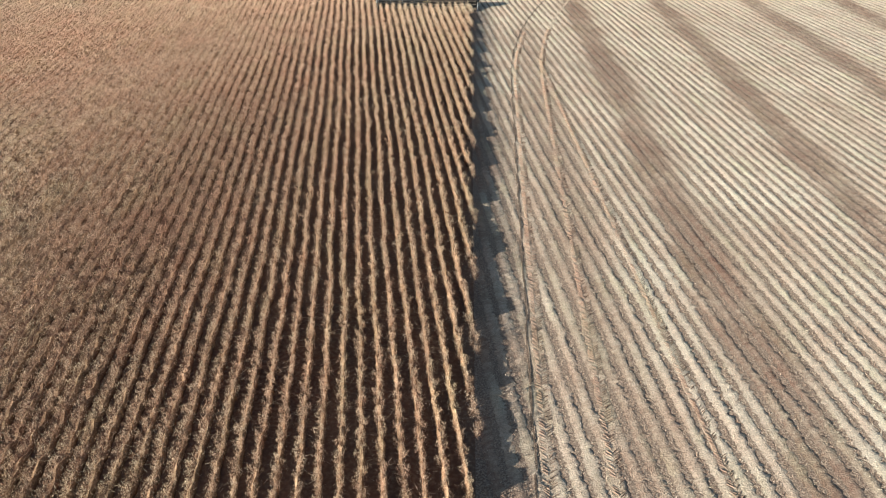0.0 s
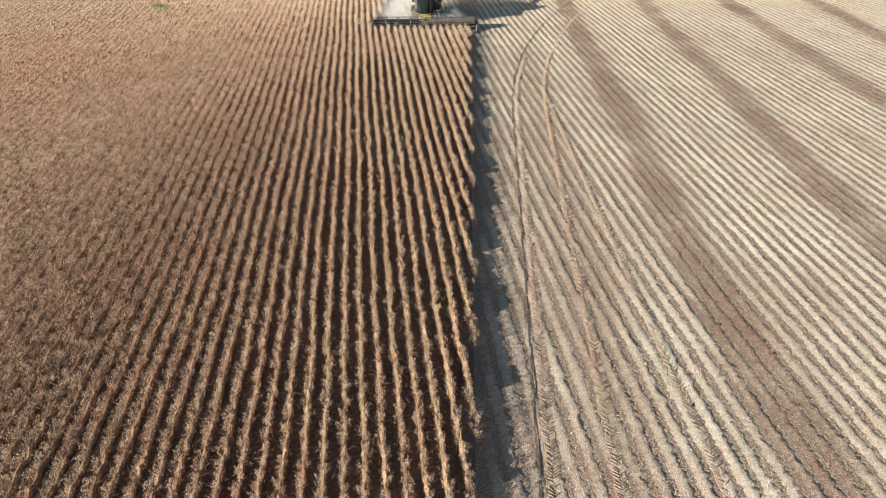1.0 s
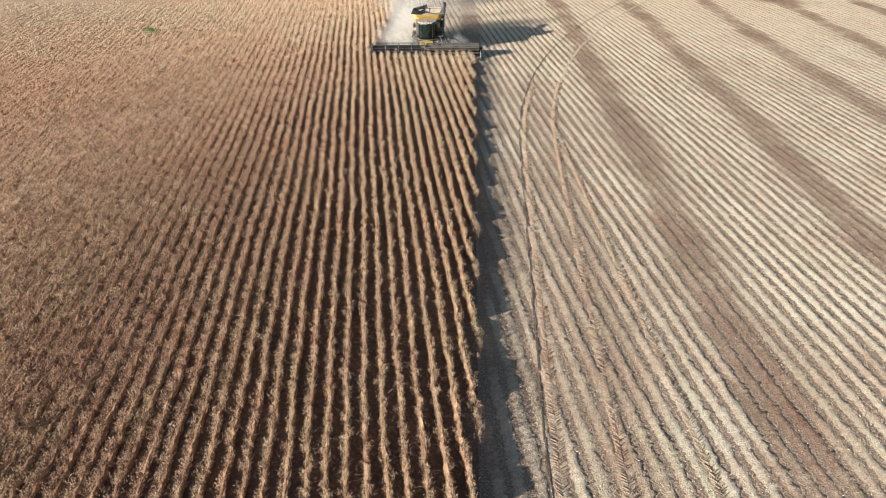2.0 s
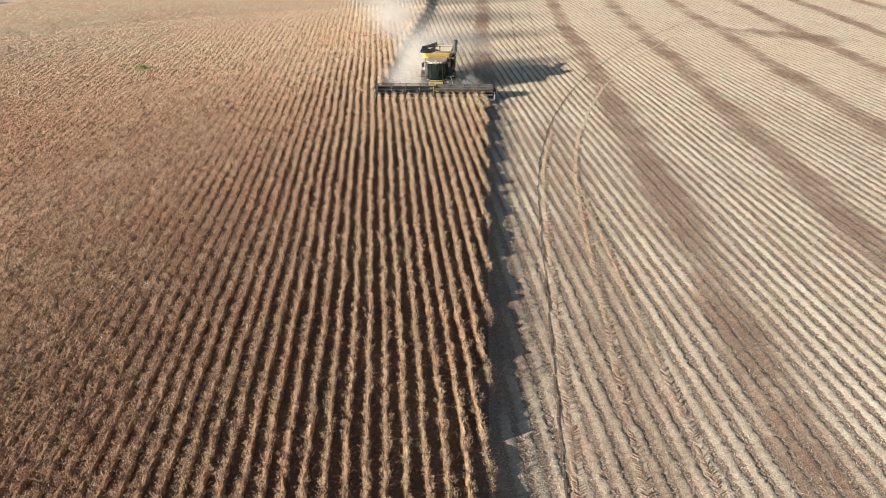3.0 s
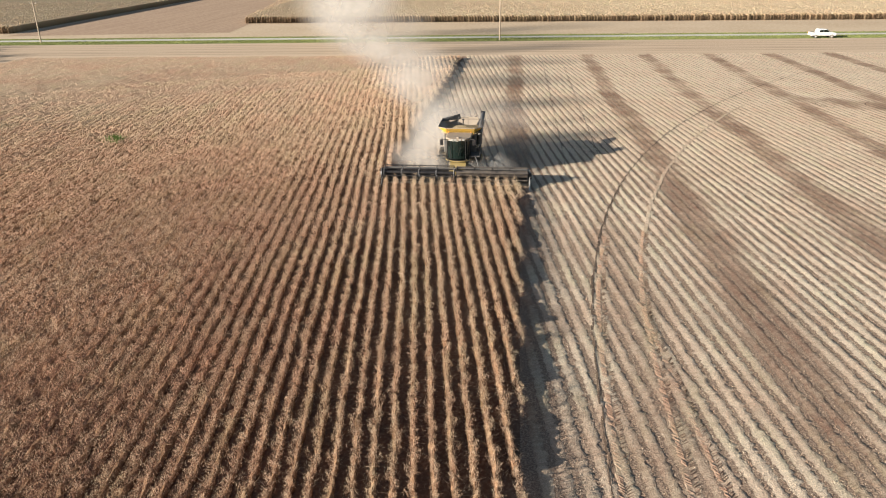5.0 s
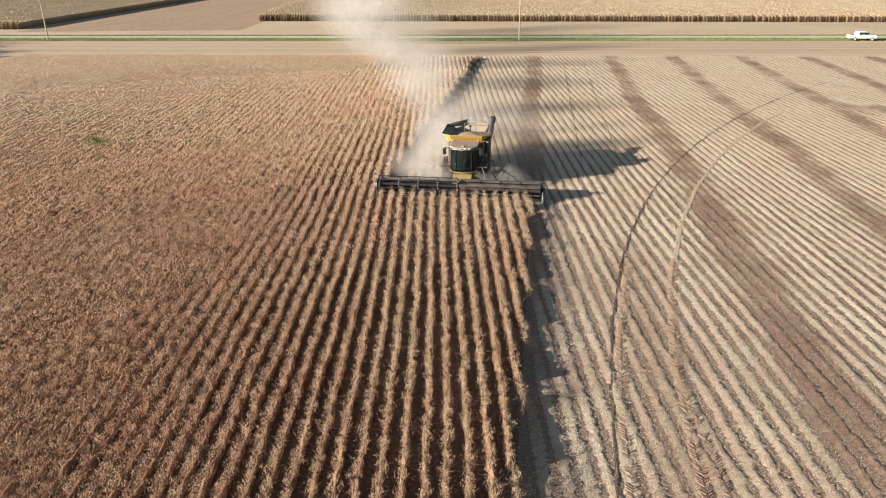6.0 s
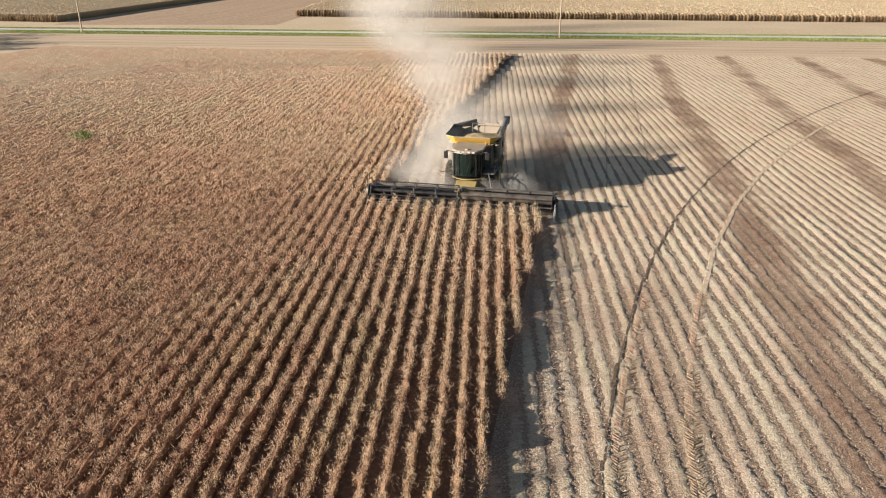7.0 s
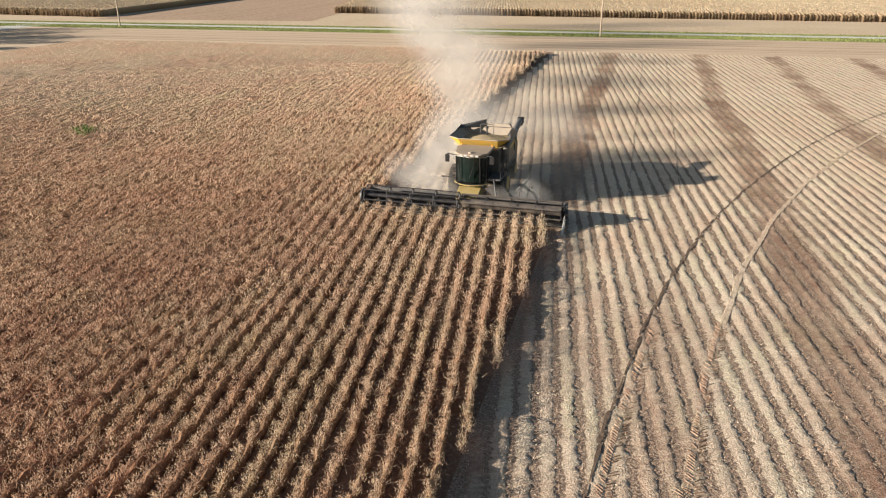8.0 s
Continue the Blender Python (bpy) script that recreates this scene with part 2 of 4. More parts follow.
def seen_from(x, y):
    """The same, with what lies aside of the flight counted as further off."""
    return far_off(x, y) + np.where((x < -0.8 * (y + 12) - 8) | (x > 0.75 * (y + 12) + 10), 56.0, 0.0)


def row_points(k, s0, s1, step):
    """Points along row k; the rows wander by some centimetres."""
    s = np.arange(s0, s1, step)
    u = k * PITCH
    x = u * ACROSS[0] + s * ALONG[0]
    y = u * ACROSS[1] + s * ALONG[1]
    x = x + 0.05 * np.sin(s * 0.21 + k * 0.3) + 0.025 * np.sin(s * 0.9 + k * 1.7)
    return s, x, y


def ridge(rows_k, s0, s1, step, keep, profile):
    """Ridges along rows. profile(k, s, x, y) gives offsets across (n, m), heights (n, m) and tints (n, m)."""
    vs, fs, ts, base = [], [], [], 0
    for k in rows_k:
        s, x, y = row_points(k, s0, s1, step)
        ok = keep(x, y)
        if not ok.any():
            continue
        off, hi, ti = profile(k, s, x, y)
        m = off.shape[1]
        v = np.stack([x[:, None] + off * ACROSS[0], y[:, None] + off * ACROSS[1], hi], -1)
        n = len(s)
        both = np.nonzero(ok[:-1] & ok[1:])[0]
        if not len(both):
            continue
        q = (both[:, None] * m + np.arange(m - 1)[None, :]).ravel()
        fs.append(np.stack([q, q + 1, q + m + 1, q + m], -1) + base)
        vs.append(v.reshape(-1, 3))
        ts.append(ti.reshape(-1))
        base += n * m
    v, f, t = np.concatenate(vs), np.concatenate(fs), np.concatenate(ts)
    used, back_to = np.unique(f, return_inverse=True)
    return v[used], back_to.reshape(f.shape), t[used]


def blades(x, y, z, length, width, lean, tint, up=0.6, turned=None):
    """Narrow leaning triangles, one to a point. Returns vertices, faces, tints."""
    n = len(x)
    az = rng.uniform(0, 2 * np.pi, n)
    rise = np.clip(rng.normal(up, lean, n), -0.4, 1.0)
    flat = np.sqrt(1 - rise ** 2)
    d = np.stack([np.cos(az) * flat, np.sin(az) * flat, rise], -1) * length[:, None]
    az2 = rng.uniform(0, 2 * np.pi, n)
    if turned is not None:                                # share of the leaves that hang across the sun's way
        az2 = np.where(rng.uniform(0, 1, n) < turned, rng.normal(-0.6, 0.3, n), az2)
    w = np.stack([np.cos(az2), np.sin(az2), rng.uniform(-0.3, 0.3, n)], -1) * (width / 2)[:, None]
    p = np.stack([x, y, z], -1)
    v = np.stack([p - w, p + w, p + d], 1).reshape(-1, 3)
    return v, np.arange(3 * n).reshape(n, 3), np.repeat(tint, 3)


def join(bits):
    vs, fs, ts, base = [], [], [], 0
    for v, f, t in bits:
        vs.append(v)
        fs.append(f + base)
        ts.append(t)
        base += len(v)
    return np.concatenate(vs), np.concatenate(fs), np.concatenate(ts)


def slab_sheet(name, x0, x1, y0, y1, z, material, label, category, cells=(1, 1), slope=0.0, kind="structure"):
    """A flat piece of ground, with a shallow edge."""
    xs, ys = np.linspace(x0, x1, cells[0] + 1), np.linspace(y0, y1, cells[1] + 1)
    gx, gy = np.meshgrid(xs, ys)
    v = np.stack([gx.ravel(), gy.ravel() + slope * gx.ravel(), np.full(gx.size, z)], -1)
    i = (np.arange(cells[1])[:, None] * (cells[0] + 1) + np.arange(cells[0])[None, :]).ravel()
    f = np.stack([i, i + 1, i + cells[0] + 2, i + cells[0] + 1], -1)
    return tagged(sheet_mesh(name, v, f, material), label, category, kind=kind)


# ---- ground ----
slab_sheet("ground", -2600, 2600, -900, 3600, 0.0, SOIL, "dark brown field soil under crop and stubble", "ground")
slab_sheet("headland", -260, 420, FIELD_END - 0.5, 189.5, 0.012, HEADLAND, "bare tan headland with faint wheel lines along the road", "field edge", slope=SKEW)
for yy, ww in ((170.5, 0.35), (173.4, 0.5), (175.2, 0.25), (178.5, 0.45), (181.9, 0.3), (185.2, 0.4)):
    slab_sheet("wheel_line", -150, 160, yy, yy + ww, 0.026, RUT_PALE, "faint brown wheel line along the headland", "wheel track", slope=SKEW)
slab_sheet("yard", -420, -97.5, 60, FIELD_END + SKEW * -97.5, 0.018, HEADLAND, "bare pale ground beside the soybean field", "bare ground")
slab_sheet("driveway", -137.5, -130.5, 158, 187.0, 0.03, GRAVEL, "pale gravel farm entrance beside the road", "driveway")
slab_sheet("verge_near", -420, 600, 189.5, 196.3, 0.02, VERGE, "green grass verge beside the gravel road", "grass verge", slope=SKEW)
slab_sheet("road", -420, 600, 196.3, 199.6, 0.035, GRAVEL, "pale gravel country road between grass verges", "road", slope=SKEW)
slab_sheet("verge_far", -420, 600, 199.6, 203.0, 0.02, VERGE, "narrow green verge beyond the gravel road", "grass verge", slope=SKEW)
slab_sheet("far_field", -600, 900, 203.0, 1500, 0.012, FAR_TAN, "tan cut stubble field beyond the road", "field", slope=SKEW)


def stubble_floor(name, x0, x1, x2, x3, y0, y1):
    v = [(x0, y0, 0.006), (x1, y0, 0.006), (x2, y1 + SKEW * x2, 0.006), (x3, y1 + SKEW * x3, 0.006)]
    tagged(sheet_mesh(name, v, [(0, 1, 2, 3)], LITTER), "brown soil with trodden chaff under the stubble rows", "field", kind="structure")


stubble_floor("stubble_floor", edge_x(-14.0) - 0.1, 113, 113, edge_x(FIELD_END) - 0.1, -14, FIELD_END)
stubble_floor("stubble_floor", HEADER_L + 0.3, edge_x(82.0) - 0.1, edge_x(FIELD_END) - 0.1, HEADER_L + 0.5, 82.4, FIELD_END)


# ---- the standing soybeans ----
def crop_height(x, y):
    return 0.88 + (0.07 * wave(x, y, 0.35, 1.0) + 0.05 * wave(x, y, 1.1, 2.0)) * (1 - 0.85 * np.clip((far_off(x, y) - 55) / 35, 0, 1))


def bushy(x, y):
    """Narrow, open rows at one end of the field, wide and closed ones further in."""
    return np.clip(np.maximum(np.minimum((y - 45) / 60, 0.4), (-x - 8) / 10 - 0.5 * np.clip((y - 60) / 30, 0, 1)), 0, 1) * (0.85 + 0.3 * wave(x, y, 0.12, 8.0))


def soy_profile(k, s, x, y):
    """The body of a row: a lumpy ridge of stems, open to both sides near at hand, closed to a canopy further in."""
    n = len(s)
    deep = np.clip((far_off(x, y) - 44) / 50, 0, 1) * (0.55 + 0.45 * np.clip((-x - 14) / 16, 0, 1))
    even = 1 - 0.75 * deep
    bush = bushy(x, y) * (1 - deep)
    lump = rng.uniform(-1, 1, n)
    lump = 0.6 * lump + 0.4 * np.roll(lump, 1)
    h = crop_height(x, y) * (1 + 0.3 * bush * wave(x, y, 4.6, 3.3)) * (0.56 - 0.24 * bush + 0.34 * deep + 0.16 * np.clip((x + 2.4) / 1.5, 0, 1) * (1 - deep)) + 0.16 * lump * even * (1 - 0.5 * np.clip(x + 2.4, 0, 1)) * (1 - 0.8 * deep)
    w = (0.08 + 0.05 * bush + 0.16 * deep) * (1 + rng.uniform(-0.3, 0.3, n) * even)
    jig = rng.uniform(-0.045, 0.045, n)
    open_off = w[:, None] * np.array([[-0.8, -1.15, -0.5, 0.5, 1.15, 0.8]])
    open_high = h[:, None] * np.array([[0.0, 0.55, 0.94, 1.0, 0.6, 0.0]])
    shut_off = np.array([[-0.381, -0.28, -0.1, 0.1, 0.28, 0.381]])
    shut_high = h[:, None] * np.array([[0.99, 0.995, 1.0, 1.0, 0.995, 0.99]])
    d = deep[:, None]
    off = jig[:, None] + open_off * (1 - d) + shut_off * d
    hi = open_high * (1 - d) + shut_high * d + rng.uniform(-0.06, 0.06, (n, 6)) * np.array([[0, 1, 1, 1, 1, 0]]) * (1 - d) + rng.normal(0, 0.048, (n, 6)) * d * np.interp(far_off(x, y), [75, 95, 125], [1.0, 0.5, 0.1])[:, None]
    # Dark feet, paler crowns: shade between the rows is put into the tint.
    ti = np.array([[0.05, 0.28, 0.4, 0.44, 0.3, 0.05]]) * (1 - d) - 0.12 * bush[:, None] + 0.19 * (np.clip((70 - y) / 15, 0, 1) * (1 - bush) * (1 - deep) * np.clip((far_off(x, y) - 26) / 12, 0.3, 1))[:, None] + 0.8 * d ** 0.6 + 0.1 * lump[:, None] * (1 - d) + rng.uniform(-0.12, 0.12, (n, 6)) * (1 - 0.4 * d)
    return off, hi, np.clip(ti, 0, 1)


def soy_plants(rows_k, s0, s1, keep, gap, leaves, width, length, lean_most, up, wide, pale=0.0):
    """Single plants along the rows, each a tuft of leaning stems, pods and dry leaf stalks."""
    at = []
    for k in rows_k:
        s = np.arange(s0, s1, gap)
        s = s + rng.uniform(-0.45, 0.45, len(s)) * gap
        u = k * PITCH + rng.normal(0, 0.05, len(s))
        x = u * ACROSS[0] + s * ALONG[0] + 0.05 * np.sin(s * 0.21 + k * 0.3) + 0.025 * np.sin(s * 0.9 + k * 1.7)
        y = u * ACROSS[1] + s * ALONG[1]
        ok = keep(x, y)
        at.append(np.stack([x[ok], y[ok]], -1))
    at = np.concatenate(at)
    n = len(at)
    tuft = wave(at[:, 0], at[:, 1], 4.6, 3.3) * np.clip((75 - far_off(at[:, 0], at[:, 1])) / 20, 0, 1) * (0.35 + 0.65 * bushy(at[:, 0], at[:, 1]))
    high = crop_height(at[:, 0], at[:, 1]) * (rng.normal(1.0, 0.12, n) + 0.24 * tuft).clip(0.45, 1.35)
    lean = rng.normal(0, 0.09, (n, 2))
    # Hollows between tufts are darkened in the tint, in place of shade.
    shade = rng.normal(0, 0.085, n) + 0.14 * tuft
    i = np.repeat(np.arange(n), leaves)
    m = len(i)
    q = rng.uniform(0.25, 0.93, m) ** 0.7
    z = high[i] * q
    spread = wide * (1.15 - 0.5 * q) * (0.95 + 1.35 * bushy(at[:, 0], at[:, 1])[i])
    along = rng.uniform(-0.6, 0.6, m) * gap
    x = at[i, 0] + lean[i, 0] * q + rng.normal(0, 1, m) * spread + along * ALONG[0]
    y = at[i, 1] + lean[i, 1] * q + rng.normal(0, 1, m) * spread + along * ALONG[1]
    far = far_off(x, y)
    # The tint pales away from the flight line, standing in for haze.
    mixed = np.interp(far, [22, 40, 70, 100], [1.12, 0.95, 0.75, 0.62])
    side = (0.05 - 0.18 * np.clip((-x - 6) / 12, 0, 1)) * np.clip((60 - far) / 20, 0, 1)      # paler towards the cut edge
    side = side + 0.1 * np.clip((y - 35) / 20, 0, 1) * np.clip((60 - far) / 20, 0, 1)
    # Low blades dark, tips pale: sunlit tops are put into the tint.
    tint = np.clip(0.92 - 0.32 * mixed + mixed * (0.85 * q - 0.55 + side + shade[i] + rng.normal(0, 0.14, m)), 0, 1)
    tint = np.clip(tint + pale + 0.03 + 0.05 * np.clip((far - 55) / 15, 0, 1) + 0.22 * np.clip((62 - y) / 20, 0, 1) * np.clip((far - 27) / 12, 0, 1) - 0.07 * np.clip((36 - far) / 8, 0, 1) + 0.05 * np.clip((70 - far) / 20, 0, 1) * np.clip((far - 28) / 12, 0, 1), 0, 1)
    return blades(x, y, z, rng.uniform(0.6, 1.3, m) * length, rng.uniform(0.6, 1.4, m) * width, lean_most, tint, up, np.interp(far, [24, 60], [0.0, 1.0]))


def tier(lo, hi):
    return lambda x, y: standing(x, y) & (seen_from(x, y) >= lo) & (seen_from(x, y) < hi)


K_SOY = range(-170, 34)
CROP_TIERS = ((0, 33, 0.27, 0.14, 56, 0.019, 0.1, 0.26, 0.74, 0.079), (33, 46, 0.33, 0.17, 34, 0.029, 0.125, 0.25, 0.74, 0.103), (46, 62, 0.5, 0.21, 17, 0.048, 0.165, 0.18, 0.8, 0.112),
              (62, 104, 0.55, 0.34, 13, 0.058, 0.19, 0.12, 0.92, 0.2), (104, 400, 1.1, 0.45, 5, 0.06, 0.15, 0.08, 0.94, 0.26))
core, leaf = [], []
for lo, hi, step, gap, leaves, width, length, lean_most, up, wide in CROP_TIERS:
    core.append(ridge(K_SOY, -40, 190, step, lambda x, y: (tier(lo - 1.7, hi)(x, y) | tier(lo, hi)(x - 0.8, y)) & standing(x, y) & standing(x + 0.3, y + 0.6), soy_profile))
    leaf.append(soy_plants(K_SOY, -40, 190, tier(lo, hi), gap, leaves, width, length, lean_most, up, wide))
leaf.append(soy_plants(K_SOY, -40, 190, tier(0, 42), 0.3, 5, 0.013, 0.28, 0.3, 0.35, 0.17, 0.3))        # stray twigs between the rows
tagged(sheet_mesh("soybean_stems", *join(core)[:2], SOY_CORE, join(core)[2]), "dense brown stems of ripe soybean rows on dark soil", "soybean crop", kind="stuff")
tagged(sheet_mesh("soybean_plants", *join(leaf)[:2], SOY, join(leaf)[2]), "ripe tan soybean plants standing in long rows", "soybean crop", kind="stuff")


# ---- stubble with straw between its rows ----
STRIPS = (-1.3, 12.2, 23.0, 34.8, 46.5, 58.0, 69.5, 81.0, 92.5, 104.0)      # middles of the thinly covered strips


def chaff(x, y):
    """0 where the soil lies nearly bare, 1 under a thick mat: strips as wide as a pass of the harvester."""
    u = x + 0.012 * (y - 70) + 0.4 * wave(x, y, 0.06, 2.0)
    d = np.min([np.abs(u - c) for c in STRIPS], axis=0)
    d = d + 0.4 * wave(3 * x, 0.5 * y, 0.3, 6.0)
    bare = np.exp(-(np.maximum(d, 0) / 1.35) ** 6) * np.clip(0.82 + 0.12 * wave(x, y, 0.05, 4.0) + 0.2 * wave(x, y, 0.4, 7.0), 0, 1)
    bare = np.maximum(bare, 1.0 * np.exp(-(((x - 42) / 10) ** 2 + ((y - 118.5 + 0.5 * (x - 42)) / 4.2) ** 2) ** 2))
    bright = np.exp(-((d - 4.0) / 1.7) ** 2)
    # Browner trodden ground, its tint lowered further for shade along the standing crop.
    worn_shaded = np.exp(-((x - 4.6) / 4.6) ** 4) * np.clip((82 - y) / 30, 0, 1)
    return np.clip(0.62 - 0.6 * bare * (1 - 0.15 * np.clip((y - 85) / 50, 0, 1)) + 0.26 * bright - 0.36 * worn_shaded + 0.14 * wave(x, y, 0.25, 5.0) + 0.1 * wave(x, y, 0.9, 1.5), 0, 1)


def straw_profile(k, s, x, y):
    """A low mat: it rises gently on one side and breaks off in a ragged edge at the next row of stubs."""
    n = len(s)
    c = chaff(x, y) + 0.05 * np.clip((y - 30) / 30, 0, 1)
    c = c + 0.42 * np.clip((c - 0.2) / 0.4, 0, 1) * np.clip((y - 72) / 40, 0, 1)
    gap = np.clip(far_off(x, y) - 42, 0, 50) * 0.0011
    near = np.clip((62 - far_off(x, y)) / 20, 0, 1)
    broken = 0.07 * np.clip(wave(x, 0.6 * y, 2.1, 9.0 + k) - 0.1, 0, 1) * near
    w = 0.355 - 0.055 * near + 0.02 * wave(x, y, 0.8, 6.0) + rng.normal(0, 0.055, n) * (0.35 + 0.65 * near) + gap + broken
    w2 = 0.345 - 0.055 * near + 0.03 * wave(x, y, 1.3, 9.0) * near + rng.normal(0, 0.07, n) * (0.35 + 0.65 * near) + gap + broken
    h = (0.018 + 0.01 * c) * (1 + 0.25 * wave(x, y, 0.6, 3.0)) + rng.uniform(-0.01, 0.01, n)
    h = h * rng.uniform(0.55, 1.2) * (1 - np.clip((far_off(x, y) - 42) / 55, 0, 0.65))
    w2 = w2 + rng.uniform(-0.015, 0.03)
    jig = PITCH / 2 + rng.uniform(-0.02, 0.02, n)
    off = np.stack([jig - w, jig - w * 0.5, jig + rng.uniform(-0.06, 0.06, n), jig + w2 * rng.uniform(0.6, 0.85, n), jig + w2], -1)
    hi = np.stack([np.full(n, -0.003), 0.008 + h * rng.uniform(0.2, 0.4, n), 0.008 + h * rng.uniform(0.7, 0.95, n), 0.008 + h * rng.uniform(0.85, 1.1, n), np.full(n, -0.012)], -1)
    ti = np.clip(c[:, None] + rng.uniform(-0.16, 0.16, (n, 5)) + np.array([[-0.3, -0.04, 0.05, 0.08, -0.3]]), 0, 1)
    return off, hi, ti


def stub_tier(lo, hi):
    return lambda x, y: stubble(x, y) & (seen_from(x, y) >= lo) & (seen_from(x, y) < hi)


K_STUB = range(-48, 176)
mats = [ridge(K_STUB, -40, 190, st, lambda x, y: (stub_tier(lo - 1.2, hi)(x, y) | stub_tier(lo, hi)(x + 1.2, y)) & stubble(x, y), straw_profile) for lo, hi, st in ((0, 36, 0.11), (36, 56, 0.23), (56, 85, 0.45), (85, 400, 1.0))]
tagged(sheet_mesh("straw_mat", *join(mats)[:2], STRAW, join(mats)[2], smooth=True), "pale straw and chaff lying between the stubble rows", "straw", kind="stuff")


def stub_points(per_m, keep, spread):
    out = []
    for k in K_STUB:
        n = int(230 * per_m)
        s = rng.uniform(-40, 190, n)
        o = rng.normal(0, spread, n)
        u = k * PITCH + o
        x = u * ACROSS[0] + s * ALONG[0] + 0.05 * np.sin(s * 0.21 + k * 0.3)
        y = u * ACROSS[1] + s * ALONG[1]
        ok = keep(x, y)
        out.append(np.stack([x[ok], y[ok]], -1))
    return np.concatenate(out)


bits = []
for lo, hi, per_m, length, width in ((0, 50, 24, 0.085, 0.024), (50, 85, 7, 0.07, 0.045), (85, 400, 1.2, 0.06, 0.1)):
    p = stub_points(per_m, stub_tier(lo, hi), 0.055)
    n = len(p)
    bits.append(blades(p[:, 0], p[:, 1], np.zeros(n), rng.uniform(0.5, 1.2, n) * length, rng.uniform(0.6, 1.4, n) * width, 0.15, np.clip(rng.normal(0.14, 0.15, n), 0, 1), 0.85))
tagged(sheet_mesh("stubble_stems", *join(bits)[:2], STRAW, join(bits)[2]), "short cut soybean stems in rows on dark soil", "stubble", kind="stuff")
bits = []
for lo, hi, per_m, length, width in ((0, 46, 54, 0.12, 0.027), (46, 85, 12, 0.2, 0.05)):
    p = stub_points(per_m, stub_tier(lo, hi), 0.3)
    c = chaff(p[:, 0], p[:, 1])
    p = p[rng.uniform(0, 1, len(p)) < 0.5 + 0.5 * c]
    n = len(p)
    c = chaff(p[:, 0], p[:, 1])
    bits.append(blades(p[:, 0], p[:, 1], np.full(n, 0.035), rng.uniform(0.5, 1.3, n) * length, rng.uniform(0.6, 1.4, n) * width, 0.12, np.clip(c + rng.normal(0.08, 0.3, n), 0, 1), 0.15))
tagged(sheet_mesh("loose_straw", *join(bits)[:2], STRAW, join(bits)[2]), "loose straw scattered over the cut field", "straw", kind="stuff")


# ---- wheel tracks over the stubble ----
def track_line(y):
    return 3.2 + 0.02 * (y - 45) + 0.0045 * np.maximum(0, y - 52.5) ** 2


def wheel_track(name, line, y0, y1, aside, wide, label, shade=0.42):
    """Pressed straw and soil along a line x(y), aside metres to its right, with the chevrons that the lugs left."""
    y = np.arange(y0, y1, 0.25)
    x = line(y)
    dx = np.gradient(x, y)
    ln = np.sqrt(1 + dx ** 2)
    nx, ny = 1 / ln, -dx / ln
    n = len(y)
    w = wide / 2 * (1 + rng.uniform(-0.25, 0.25, n))
    off = np.stack([-w * 1.1, -w * 0.8, w * 0.8, w * 1.1], -1) + 0.05 * np.sin(y * 0.7)[:, None]
    hi = np.tile([-0.01, 0.014, 0.014, -0.01] if wide > 0.4 else [-0.01, 0.036, 0.036, -0.01], (n, 1)) + rng.uniform(-0.008, 0.01, (n, 4))
    v = np.stack([(x + aside * nx)[:, None] + off * nx[:, None], (y + aside * ny)[:, None] + off * ny[:, None], hi], -1).reshape(-1, 3)
    i = (np.arange(n - 1)[:, None] * 4 + np.arange(3)[None, :]).ravel()
    f = np.stack([i, i + 1, i + 5, i + 4], -1)
    rut = tagged(sheet_mesh(name, v, f, STRAW, np.clip(shade + rng.uniform(-0.2, 0.2, len(v)), 0, 1)), label, "wheel track", kind="structure")
    if wide < 0.4:
        return rut
    vs, fs = [], []
    yy = np.arange(y0, y1, 0.14)
    xx = line(yy)
    for px, py, sl in zip(xx, yy, np.gradient(xx, yy)):
        t = np.array([sl, 1.0]) / math.hypot(sl, 1)
        r = np.array([t[1], -t[0]])
        c = np.array([px, py]) + aside * r
        for side in (-1, 1):
            if rng.uniform() < 0.3:
                continue
            a = c + r * side * 0.03 + t * (0.0 if side > 0 else 0.07)
            b = c + r * side * wide * 0.5 + t * (0.17 if side > 0 else 0.24)
            b = b + t * rng.normal(0, 0.03) - r * side * rng.uniform(0, 0.12)
            top = 0.042 + 0.02 * rng.uniform()
            for q, z in ((a - t * 0.022, 0.02), (b - t * 0.022, 0.02), (b, top), (a, top * 0.9), (a + t * 0.03, 0.02), (b + t * 0.03, 0.02)):
                vs.append((q[0], q[1], z))
            o = len(vs) - 6
            fs += [(o, o + 1, o + 2, o + 3), (o + 3, o + 2, o + 5, o + 4)]
    lug = sheet_mesh("lug_marks", vs, fs, STRAW, rng.uniform(0.0, 0.16, len(vs)))
    lug.parent = rut
    tagged(lug, "soil pressed up between tyre lugs", kind="stuff")
    return rut


